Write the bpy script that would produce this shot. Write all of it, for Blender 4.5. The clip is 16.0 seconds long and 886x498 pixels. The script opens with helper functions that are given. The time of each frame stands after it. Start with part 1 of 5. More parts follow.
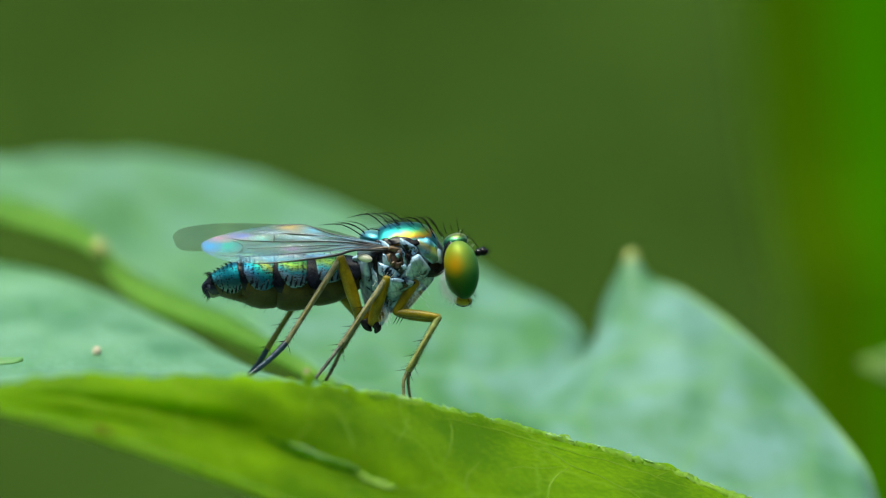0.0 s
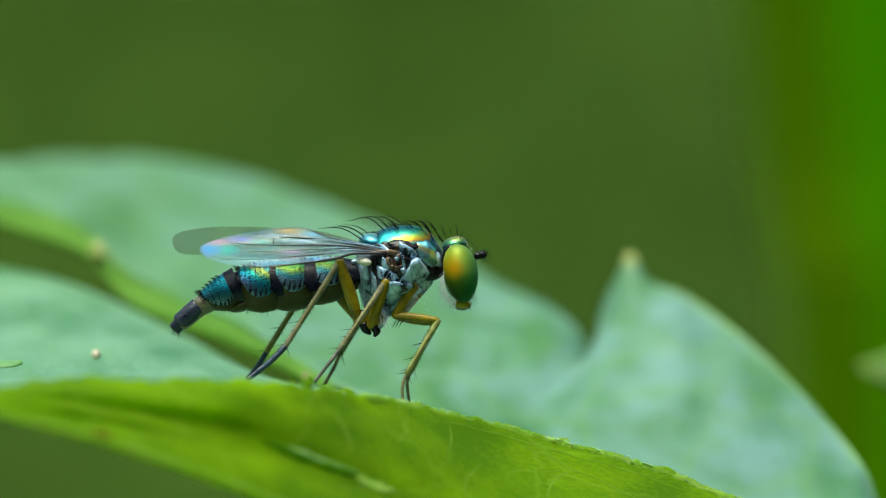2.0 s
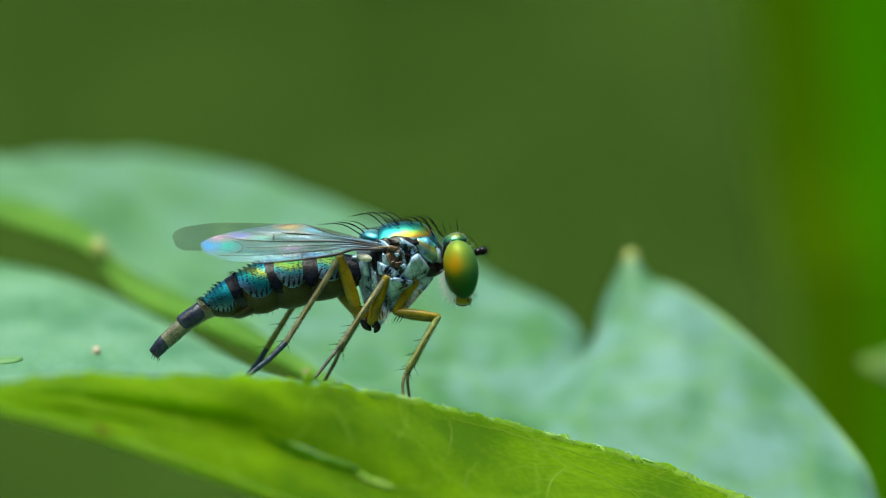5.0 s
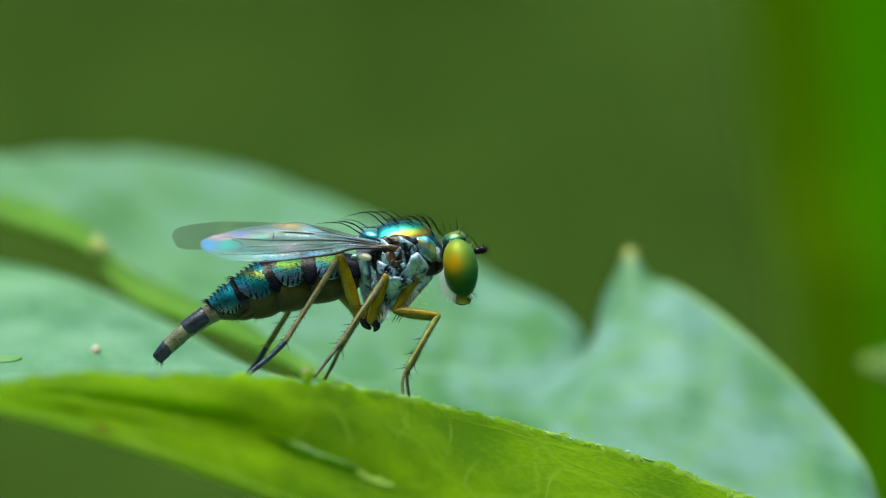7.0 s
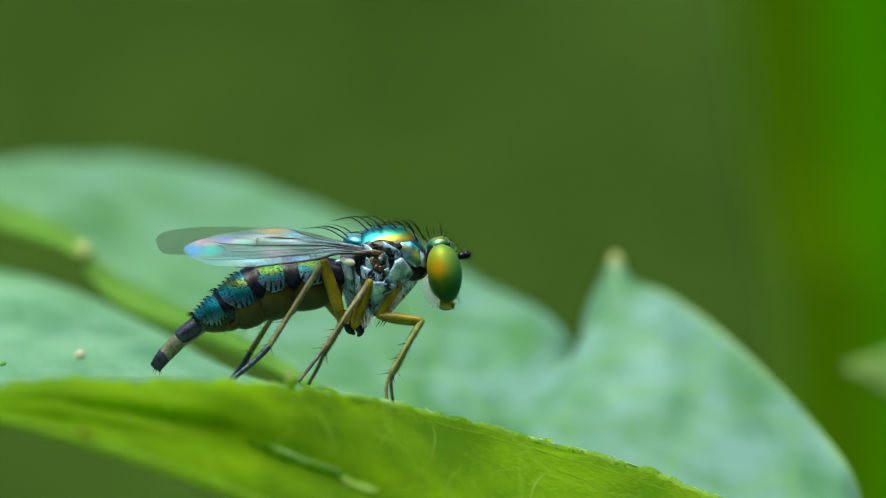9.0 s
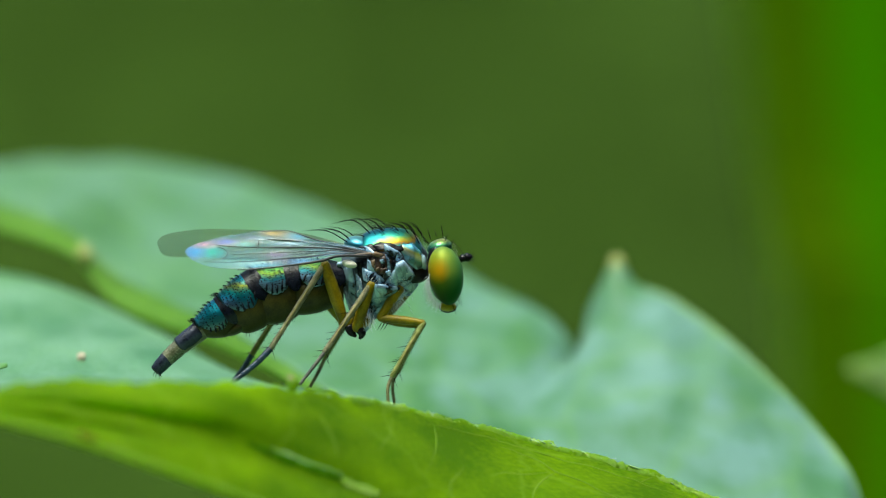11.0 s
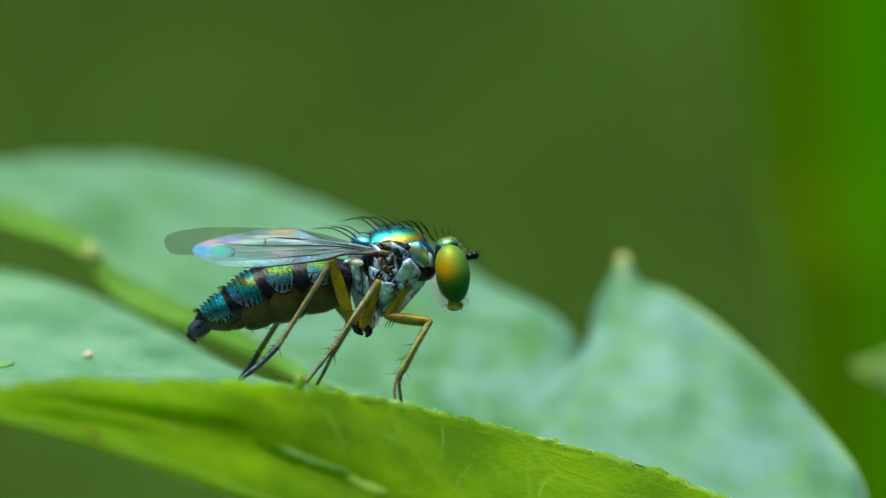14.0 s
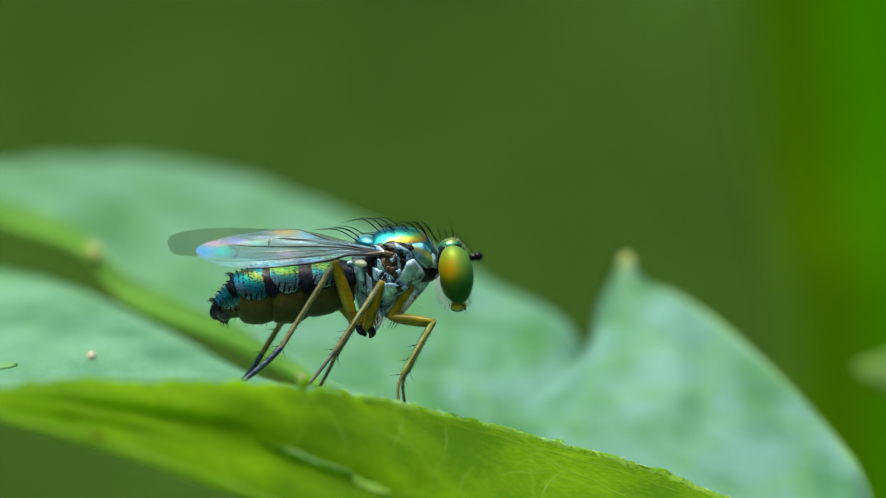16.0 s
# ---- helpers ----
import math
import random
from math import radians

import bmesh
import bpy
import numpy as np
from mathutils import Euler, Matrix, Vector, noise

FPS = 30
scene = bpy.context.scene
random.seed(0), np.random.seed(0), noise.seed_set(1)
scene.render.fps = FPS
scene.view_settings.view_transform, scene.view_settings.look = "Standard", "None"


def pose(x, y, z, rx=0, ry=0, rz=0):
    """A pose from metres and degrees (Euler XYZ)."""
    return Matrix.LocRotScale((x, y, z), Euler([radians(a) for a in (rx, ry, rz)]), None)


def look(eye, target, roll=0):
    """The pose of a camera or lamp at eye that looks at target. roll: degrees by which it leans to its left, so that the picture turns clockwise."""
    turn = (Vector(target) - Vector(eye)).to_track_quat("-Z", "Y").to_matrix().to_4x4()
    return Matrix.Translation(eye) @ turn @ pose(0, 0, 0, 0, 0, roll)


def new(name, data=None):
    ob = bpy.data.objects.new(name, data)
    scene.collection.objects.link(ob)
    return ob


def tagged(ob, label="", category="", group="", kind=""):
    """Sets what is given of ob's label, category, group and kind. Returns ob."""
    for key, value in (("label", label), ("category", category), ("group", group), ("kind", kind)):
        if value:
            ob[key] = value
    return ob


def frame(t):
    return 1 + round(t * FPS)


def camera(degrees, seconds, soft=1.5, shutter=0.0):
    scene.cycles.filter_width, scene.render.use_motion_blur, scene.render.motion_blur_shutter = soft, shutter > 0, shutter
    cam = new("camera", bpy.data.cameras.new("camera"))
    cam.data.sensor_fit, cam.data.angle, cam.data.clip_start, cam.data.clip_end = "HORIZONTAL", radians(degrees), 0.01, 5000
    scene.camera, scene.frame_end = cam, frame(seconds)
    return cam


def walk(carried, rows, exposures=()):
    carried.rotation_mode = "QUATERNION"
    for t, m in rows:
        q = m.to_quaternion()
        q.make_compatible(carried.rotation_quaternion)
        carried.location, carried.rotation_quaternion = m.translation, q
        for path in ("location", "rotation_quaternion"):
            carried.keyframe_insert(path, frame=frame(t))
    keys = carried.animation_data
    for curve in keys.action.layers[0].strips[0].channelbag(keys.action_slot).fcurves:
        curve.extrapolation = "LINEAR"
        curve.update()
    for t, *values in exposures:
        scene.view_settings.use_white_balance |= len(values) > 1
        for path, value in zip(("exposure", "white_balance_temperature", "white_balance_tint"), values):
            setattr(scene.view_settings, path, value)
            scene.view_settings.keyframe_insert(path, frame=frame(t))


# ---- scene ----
# A long-legged fly lays eggs on a serrated leaf. All shapes are given in millimetres; MM turns them into metres.
MM = 0.001

# camera: a macro lens 200 mm from the fly, drifting a little sideways
EYE_Y = -200.0
cam = camera(4.812, 16.0, soft=1.1)
cam.data.dof.use_dof = True
cam.data.dof.focus_distance = 0.1995
cam.data.dof.aperture_fstop = 68.0


def eye(x, z):
    return pose(x * MM, EYE_Y * MM, z * MM, 90, 0, 0)


walk(cam, [
    (0, eye(-0, 0)),
    (0.2, eye(0.011, 0)),
    (0.5, eye(0.082, 0.022)),
    (0.7, eye(0.005, -0.037)),
    (1, eye(0.059, 0.016)),
    (1.2, eye(0.043, 0.021)),
    (1.5, eye(0.033, 0.032)),
    (1.7, eye(0.096, 0.054)),
    (2, eye(0.017, 0.065)),
    (2.2, eye(0.091, 0.048)),
    (2.5, eye(0.049, 0)),
    (2.7, eye(0.034, 0.011)),
    (3, eye(0.066, 0.016)),
    (3.2, eye(0.011, 0.011)),
    (3.3, eye(-0.129, -0.054)),
    (3.5, eye(-0.165, -0.066)),
    (3.7, eye(-0.159, -0.059)),
    (4, eye(-0.213, -0.083)),
    (4.2, eye(-0.137, -0.075)),
    (6.3, eye(0.056, 0.066)),
    (6.5, eye(-0.055, 0.01)),
    (6.7, eye(0.129, 0.037)),
    (7, eye(0.018, -0.031)),
    (7.2, eye(0.072, 0.032)),
    (7.5, eye(0.116, 0)),
    (7.7, eye(0.182, 0.075)),
    (8, eye(0.051, 0.005)),
    (8.2, eye(0.327, 0.102)),
    (8.5, eye(0.372, 0.115)),
    (8.7, eye(0.434, 0.118)),
    (9, eye(0.323, 0.066)),
    (9.2, eye(0.507, 0.191)),
    (11.3, eye(0.283, 0.107)),
    (11.5, eye(0.316, 0.189)),
    (11.7, eye(0.33, 0.153)),
    (12, eye(0.315, 0.139)),
    (12.2, eye(0.295, 0.147)),
    (12.5, eye(0.463, 0.254)),
    (12.7, eye(0.37, 0.233)),
    (13, eye(0.332, 0.222)),
    (13.2, eye(0.213, 0.14)),
    (13.5, eye(0.2, 0.123)),
    (13.7, eye(0.107, 0.062)),
    (14, eye(0.168, 0.074)),
    (14.2, eye(0.253, 0.141)),
    (14.5, eye(0.413, 0.139)),
    (14.7, eye(0.631, 0.249)),
    (15, eye(0.627, 0.222)),
    (15.2, eye(0.458, 0.212)),
    (15.5, eye(0.332, 0.156)),
    (15.7, eye(0.24, 0.116)),
    (16, eye(0.102, 0.091)),
], exposures=[(0, 0.83, 6330, -6.5), (16, 0.83, 6330, -6.5)])

# world and sun: bright overcast sky
world = bpy.data.worlds.new("sky")
scene.world = world
world.use_nodes = True
wn = world.node_tree
sky = wn.nodes.new("ShaderNodeTexSky")
sky.sky_type = "NISHITA"
sky.sun_disc = False
sky.sun_elevation = radians(72)
sky.sun_rotation = radians(200)
sky.dust_density = 6.0
sky.ozone_density = 0.3
wn.nodes["Background"].inputs["Strength"].default_value = 0.12
wn.links.new(sky.outputs["Color"], wn.nodes["Background"].inputs["Color"])
sun_data = bpy.data.lights.new("sun", "SUN")
sun_data.energy, sun_data.angle, sun_data.color = 2.8, radians(36), (1.0, 0.96, 0.88)
sun = new("sun", sun_data)
sun.matrix_basis = look((-0.25, -0.25, 1.1), (0, 0, 0))


# ---- materials ----
def shader(name):
    m = bpy.data.materials.new(name)
    m.use_nodes = True
    return m, m.node_tree.nodes, m.node_tree.links, m.node_tree.nodes["Principled BSDF"]


def ramp(nodes, stops):
    r = nodes.new("ShaderNodeValToRGB")
    e = r.color_ramp.elements
    while len(e) < len(stops):
        e.new(0.5)
    for k, (p, c) in zip(e, stops):
        k.position, k.color = p, (*c, 1)
    return r


def mixed(nodes, links, a, b, fac, kind="MIX"):
    n = nodes.new("ShaderNodeMix")
    n.data_type, n.blend_type = "RGBA", kind
    for sock, v in ((n.inputs[0], fac), (n.inputs[6], a), (n.inputs[7], b)):
        if hasattr(v, "is_linked"):
            links.new(v, sock)
        elif isinstance(v, tuple):
            sock.default_value = (*v, 1)
        else:
            sock.default_value = v
    return n.outputs[2]


def calc(nodes, links, op, a, b=0.0, clamp=False):
    n = nodes.new("ShaderNodeMath")
    n.operation, n.use_clamp = op, clamp
    for sock, v in ((n.inputs[0], a), (n.inputs[1], b)):
        if hasattr(v, "is_linked"):
            links.new(v, sock)
        else:
            sock.default_value = v
    return n.outputs[0]


def noise_tex(nodes, links, coord, per_mm, detail=4.0, rough=0.55):
    n = nodes.new("ShaderNodeTexNoise")
    n.inputs["Scale"].default_value = per_mm / MM
    n.inputs["Detail"].default_value, n.inputs["Roughness"].default_value = detail, rough
    links.new(coord, n.inputs["Vector"])
    return n.outputs["Fac"]


def relief(nodes, links, b, height, depth, strength=0.6):
    n = nodes.new("ShaderNodeBump")
    n.inputs["Strength"].default_value, n.inputs["Distance"].default_value = strength, depth * MM
    links.new(height, n.inputs["Height"])
    links.new(n.outputs["Normal"], b.inputs["Normal"])


def plain(name, c1, c2, rough=0.5, metal=0.0, coarse=3.0, fine=25.0, depth=0.006, spec=0.5, rvar=0.15):
    """Two tones in coarse and fine grain, with matching relief and gloss."""
    m, nodes, links, b = shader(name)
    co = nodes.new("ShaderNodeTexCoord").outputs["Object"]
    big, small = noise_tex(nodes, links, co, coarse), noise_tex(nodes, links, co, fine, 3)
    f = calc(nodes, links, "ADD", calc(nodes, links, "MULTIPLY", big, 0.65), calc(nodes, links, "MULTIPLY", small, 0.35))
    r = ramp(nodes, [(0.36, c1), (0.64, c2)])
    links.new(f, r.inputs[0])
    links.new(r.outputs[0], b.inputs["Base Color"])
    links.new(calc(nodes, links, "ADD", calc(nodes, links, "MULTIPLY", small, rvar), rough - rvar / 2), b.inputs["Roughness"])
    b.inputs["Metallic"].default_value = metal
    b.inputs["Specular IOR Level"].default_value = spec
    relief(nodes, links, b, small, depth)
    return m


def leafy(name, dark, light, vein, rough, through_part, through_colour, coarse=0.5, fine=9.0, depth=0.03, spec=0.5, stretch=1.0, warm=None, net_scale=0.42, net_part=0.18, net_width=0.07, pigment=0.0):
    """A leaf: mottled, with a net of paler veinlets, letting some light through."""
    m, nodes, links, b = shader(name)
    co = nodes.new("ShaderNodeTexCoord").outputs["Object"]
    if stretch != 1.0:
        mp = nodes.new("ShaderNodeMapping")
        mp.inputs["Scale"].default_value = stretch if isinstance(stretch, tuple) else (1.0, stretch, 1.0)
        links.new(co, mp.inputs["Vector"])
        co = mp.outputs[0]
    big, small = noise_tex(nodes, links, co, coarse, 2.5), noise_tex(nodes, links, co, fine, 4)
    vor = nodes.new("ShaderNodeTexVoronoi")
    vor.feature = "DISTANCE_TO_EDGE"
    vor.inputs["Scale"].default_value = net_scale / MM
    warp = nodes.new("ShaderNodeVectorMath")
    warp.operation = "MULTIPLY_ADD"
    wob = nodes.new("ShaderNodeTexNoise")
    wob.inputs["Scale"].default_value = 1.5 / MM
    links.new(co, wob.inputs["Vector"])
    links.new(wob.outputs["Color"], warp.inputs[0])
    warp.inputs[1].default_value = (0.0006, 0.0006, 0.0006)
    links.new(co, warp.inputs[2])
    links.new(warp.outputs[0], vor.inputs["Vector"])
    net = ramp(nodes, [(0.0, (1, 1, 1)), (net_width, (0, 0, 0))])
    links.new(vor.outputs["Distance"], net.inputs[0])
    f = calc(nodes, links, "ADD", calc(nodes, links, "MULTIPLY", big, 0.7), calc(nodes, links, "MULTIPLY", small, 0.3))
    r = ramp(nodes, [(0.38, dark), (0.62, light)])
    links.new(f, r.inputs[0])
    base = r.outputs[0]
    if warm:
        sep = nodes.new("ShaderNodeSeparateXYZ")
        links.new(co, sep.inputs[0])
        g = ramp(nodes, [(0.0, (1, 1, 1)), (1.0, (0, 0, 0))])
        links.new(calc(nodes, links, "MULTIPLY", calc(nodes, links, "SUBTRACT", sep.outputs[0], warm[0] * MM), 1 / ((warm[1] - warm[0]) * MM)), g.inputs[0])
        base = mixed(nodes, links, base, warm[2], calc(nodes, links, "MULTIPLY", g.outputs[0], 0.6))
    col = mixed(nodes, links, base, vein, calc(nodes, links, "MULTIPLY", net.outputs[0], net_part))
    links.new(col, b.inputs["Base Color"])
    links.new(calc(nodes, links, "ADD", calc(nodes, links, "MULTIPLY", big, 0.25), rough - 0.12), b.inputs["Roughness"])
    b.inputs["Specular IOR Level"].default_value = spec
    h = calc(nodes, links, "SUBTRACT", small, calc(nodes, links, "MULTIPLY", net.outputs[0], 0.25))
    relief(nodes, links, b, h, depth)
    tr = nodes.new("ShaderNodeBsdfTranslucent")
    glow = mixed(nodes, links, through_colour, col, 0.35)
    if pigment:
        deep = nodes.new("ShaderNodeVectorMath")
        deep.operation = "SCALE"
        deep.inputs["Scale"].default_value = pigment
        links.new(col, deep.inputs[0])
        glow = deep.outputs[0]
    links.new(glow, tr.inputs["Color"])
    mx = nodes.new("ShaderNodeMixShader")
    mx.inputs[0].default_value = through_part
    links.new(b.outputs[0], mx.inputs[1])
    links.new(tr.outputs[0], mx.inputs[2])
    links.new(mx.outputs[0], nodes["Material Output"].inputs["Surface"])
    return m


def sheen(name, stops, axis, centre, span, metal=0.85, rough=0.3, pits=0.0, wander=0.25, depth=0.006):
    """Structural colour: the hue changes along one axis of the part (centre and span in mm), with punctures where hairs stand."""
    m, nodes, links, b = shader(name)
    co = nodes.new("ShaderNodeTexCoord").outputs["Object"]
    ax = nodes.new("ShaderNodeVectorMath")
    ax.operation = "DOT_PRODUCT"
    links.new(co, ax.inputs[0])
    ax.inputs[1].default_value = axis
    big, small = noise_tex(nodes, links, co, 2.2), noise_tex(nodes, links, co, 30.0, 3)
    f = calc(nodes, links, "MULTIPLY", calc(nodes, links, "SUBTRACT", ax.outputs["Value"], centre * MM), 1 / (span * MM))
    f = calc(nodes, links, "ADD", f, calc(nodes, links, "MULTIPLY", calc(nodes, links, "SUBTRACT", big, 0.5), wander))
    f = calc(nodes, links, "ADD", f, calc(nodes, links, "MULTIPLY", calc(nodes, links, "SUBTRACT", small, 0.5), 0.12))
    r = ramp(nodes, stops)
    links.new(f, r.inputs[0])
    col = r.outputs[0]
    height = small
    if pits:
        vor = nodes.new("ShaderNodeTexVoronoi")
        vor.inputs["Scale"].default_value = pits / MM
        vor.inputs["Randomness"].default_value = 0.6
        links.new(co, vor.inputs["Vector"])
        hole = ramp(nodes, [(0.27, (1, 1, 1)), (0.38, (0, 0, 0))])
        links.new(vor.outputs["Distance"], hole.inputs[0])
        col = mixed(nodes, links, col, (0.004, 0.006, 0.010), hole.outputs[0])
        height = calc(nodes, links, "SUBTRACT", small, hole.outputs[0])
    links.new(col, b.inputs["Base Color"])
    b.inputs["Metallic"].default_value, b.inputs["Roughness"].default_value = metal, rough
    relief(nodes, links, b, height, depth)
    return m


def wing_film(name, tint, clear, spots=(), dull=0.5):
    """Clear membrane; interference colours in soft bands, ringed about thin places, and pale spots that hold sky
    reflections.
    """
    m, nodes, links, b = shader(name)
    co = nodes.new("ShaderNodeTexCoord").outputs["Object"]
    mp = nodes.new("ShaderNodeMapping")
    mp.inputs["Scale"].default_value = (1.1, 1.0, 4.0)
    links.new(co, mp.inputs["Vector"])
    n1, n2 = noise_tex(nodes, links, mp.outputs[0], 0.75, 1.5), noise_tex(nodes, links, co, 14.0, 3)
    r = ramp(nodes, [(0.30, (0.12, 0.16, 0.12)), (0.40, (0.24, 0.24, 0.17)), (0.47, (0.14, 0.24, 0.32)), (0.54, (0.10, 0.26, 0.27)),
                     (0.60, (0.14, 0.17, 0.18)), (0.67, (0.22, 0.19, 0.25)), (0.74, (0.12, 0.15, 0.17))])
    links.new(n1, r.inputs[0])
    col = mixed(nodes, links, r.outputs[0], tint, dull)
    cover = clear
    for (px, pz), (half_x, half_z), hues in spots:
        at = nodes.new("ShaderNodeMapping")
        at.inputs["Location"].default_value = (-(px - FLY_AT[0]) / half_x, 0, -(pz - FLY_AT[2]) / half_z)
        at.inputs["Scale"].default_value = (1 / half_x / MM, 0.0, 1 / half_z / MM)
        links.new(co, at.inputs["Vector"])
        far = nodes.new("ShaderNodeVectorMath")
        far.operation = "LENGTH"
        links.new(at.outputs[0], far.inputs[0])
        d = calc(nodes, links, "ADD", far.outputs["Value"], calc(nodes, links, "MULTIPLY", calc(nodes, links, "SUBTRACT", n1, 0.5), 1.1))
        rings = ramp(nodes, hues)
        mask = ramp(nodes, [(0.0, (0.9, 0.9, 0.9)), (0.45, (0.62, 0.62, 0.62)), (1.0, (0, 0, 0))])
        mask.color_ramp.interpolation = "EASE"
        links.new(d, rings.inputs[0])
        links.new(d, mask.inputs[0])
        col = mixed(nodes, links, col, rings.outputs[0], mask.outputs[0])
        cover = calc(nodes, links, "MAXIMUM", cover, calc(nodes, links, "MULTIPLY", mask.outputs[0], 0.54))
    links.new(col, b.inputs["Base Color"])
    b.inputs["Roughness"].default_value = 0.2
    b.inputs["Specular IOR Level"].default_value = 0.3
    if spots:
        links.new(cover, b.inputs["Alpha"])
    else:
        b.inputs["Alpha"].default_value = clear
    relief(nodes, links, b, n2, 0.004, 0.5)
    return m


def dusted(name, dark, mid, light, rough):
    """A silvery dusted plate: pale bloom worn off in blotches, dark wrinkles and pores."""
    m, nodes, links, b = shader(name)
    co = nodes.new("ShaderNodeTexCoord").outputs["Object"]
    big, small = noise_tex(nodes, links, co, 3.0, 2.5, 0.55), noise_tex(nodes, links, co, 22.0, 3)
    r = ramp(nodes, [(0.40, dark), (0.43, mid), (0.58, light)])
    links.new(calc(nodes, links, "ADD", calc(nodes, links, "MULTIPLY", big, 0.8), calc(nodes, links, "MULTIPLY", small, 0.2)), r.inputs[0])
    vor = nodes.new("ShaderNodeTexVoronoi")
    vor.feature = "DISTANCE_TO_EDGE"
    vor.inputs["Scale"].default_value = 2.4 / MM
    warp = nodes.new("ShaderNodeVectorMath")
    warp.operation = "MULTIPLY_ADD"
    wob = nodes.new("ShaderNodeTexNoise")
    wob.inputs["Scale"].default_value = 5.0 / MM
    links.new(co, wob.inputs["Vector"])
    links.new(wob.outputs["Color"], warp.inputs[0])
    warp.inputs[1].default_value = (0.0002, 0.0002, 0.0002)
    links.new(co, warp.inputs[2])
    links.new(warp.outputs[0], vor.inputs["Vector"])
    crack = ramp(nodes, [(0.0, (0.5, 0.5, 0.5)), (0.05, (0, 0, 0))])
    links.new(vor.outputs["Distance"], crack.inputs[0])
    worn = calc(nodes, links, "MULTIPLY", crack.outputs[0], calc(nodes, links, "MULTIPLY", small, 1.4, True))
    links.new(mixed(nodes, links, r.outputs[0], (0.006, 0.009, 0.014), worn), b.inputs["Base Color"])
    b.inputs["Metallic"].default_value, b.inputs["Roughness"].default_value = 0.25, rough
    b.inputs["Specular IOR Level"].default_value = 0.6
    relief(nodes, links, b, calc(nodes, links, "SUBTRACT", big, calc(nodes, links, "MULTIPLY", worn, 0.3)), 0.06, 0.6)
    return m


FLY_AT = (-1.007, 0, -1.275)
M_FRONT = leafy("leaf_underside", (0.100, 0.208, 0.001), (0.240, 0.370, 0.002), (0.34, 0.45, 0.05), 0.55, 0.6, (0.42, 0.71, 0.002), coarse=0.7, fine=16.0, spec=0.12, stretch=(0.32, 0.8, 1.1), net_scale=0.6, net_part=0.18, net_width=0.030, pigment=2.4)
M_TOP = leafy("leaf_waxy_top", (0.05, 0.17, 0.06), (0.15, 0.30, 0.18), (0.16, 0.32, 0.12), 0.42, 0.2, (0.40, 0.66, 0.05), coarse=0.9, spec=0.6, stretch=0.4)
M_BACK = leafy("leaf_waxy_far", (0.060, 0.170, 0.072), (0.133, 0.258, 0.228), (0.12, 0.26, 0.08), 0.44, 0.22, (0.42, 0.72, 0.03), coarse=0.75, fine=1.6, spec=0.45, stretch=0.42, net_scale=0.55, net_part=0.34, net_width=0.12, warm=(-9.5, 4.5, (0.085, 0.205, 0.038)))
M_SHEEN_SLIVER = leafy("leaf_sheen_sliver", (0.12, 0.28, 0.09), (0.19, 0.35, 0.15), (0.2, 0.36, 0.12), 0.45, 0.3, (0.45, 0.72, 0.1), spec=0.5)
M_DULL = leafy("leaf_dull", (0.10, 0.20, 0.02), (0.20, 0.32, 0.06), (0.2, 0.30, 0.06), 0.5, 0.2, (0.3, 0.5, 0.03), spec=0.4)
# lighter than the blade: the brightness of lit rims is in this colour
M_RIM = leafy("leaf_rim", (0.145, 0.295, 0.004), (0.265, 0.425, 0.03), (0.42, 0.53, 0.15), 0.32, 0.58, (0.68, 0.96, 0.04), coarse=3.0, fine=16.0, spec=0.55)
M_CREASE_SHADE = leafy("leaf_crease_shade", (0.030, 0.120, 0.001), (0.070, 0.20, 0.002), (0.08, 0.19, 0.01), 0.6, 0.3, (0.14, 0.42, 0.002), coarse=2.0, spec=0.05)
M_SCAR = leafy("leaf_scar", (0.15, 0.31, 0.010), (0.29, 0.44, 0.075), (0.38, 0.5, 0.15), 0.45, 0.35, (0.6, 0.9, 0.1), coarse=4.0, fine=16.0, spec=0.2)
# pale colour that stands for highlights above the crease and on the rim
M_GLINT = leafy("leaf_glint_colour", (0.28, 0.47, 0.14), (0.44, 0.62, 0.30), (0.5, 0.65, 0.4), 0.4, 0.3, (0.6, 0.9, 0.3), coarse=4.0, fine=16.0, spec=0.3)
M_SPOT = plain("leaf_blemish", (0.09, 0.07, 0.004), (0.14, 0.15, 0.004), 0.6, spec=0.1)
M_VEIN = leafy("leaf_vein", (0.20, 0.34, 0.015), (0.28, 0.41, 0.04), (0.34, 0.45, 0.07), 0.5, 0.5, (0.55, 0.84, 0.04), spec=0.2)
M_TOOTH = plain("leaf_tooth", (0.22, 0.30, 0.06), (0.36, 0.36, 0.12), 0.55)
M_EGG = plain("seed_husk", (0.32, 0.24, 0.14), (0.66, 0.58, 0.48), 0.5)
M_BLADE = leafy("grass_blade", (0.118, 0.325, 0.001), (0.155, 0.40, 0.001), (0.16, 0.40, 0.002), 0.7, 0.6, (0.41, 0.94, 0.001), coarse=0.05, fine=1.0, spec=0.05)
M_EDGE = leafy("leaf_pale_edge", (0.125, 0.26, 0.07), (0.175, 0.32, 0.13), (0.18, 0.33, 0.12), 0.45, 0.2, (0.5, 0.75, 0.1), coarse=0.5, spec=0.4)
M_TIP = plain("tooth_tip", (0.20, 0.20, 0.07), (0.34, 0.30, 0.14), 0.5)
M_ROLL = leafy("leaf_rolled_margin", (0.065, 0.17, 0.012), (0.125, 0.265, 0.03), (0.16, 0.30, 0.05), 0.5, 0.4, (0.42, 0.72, 0.02), coarse=0.4, spec=0.2)
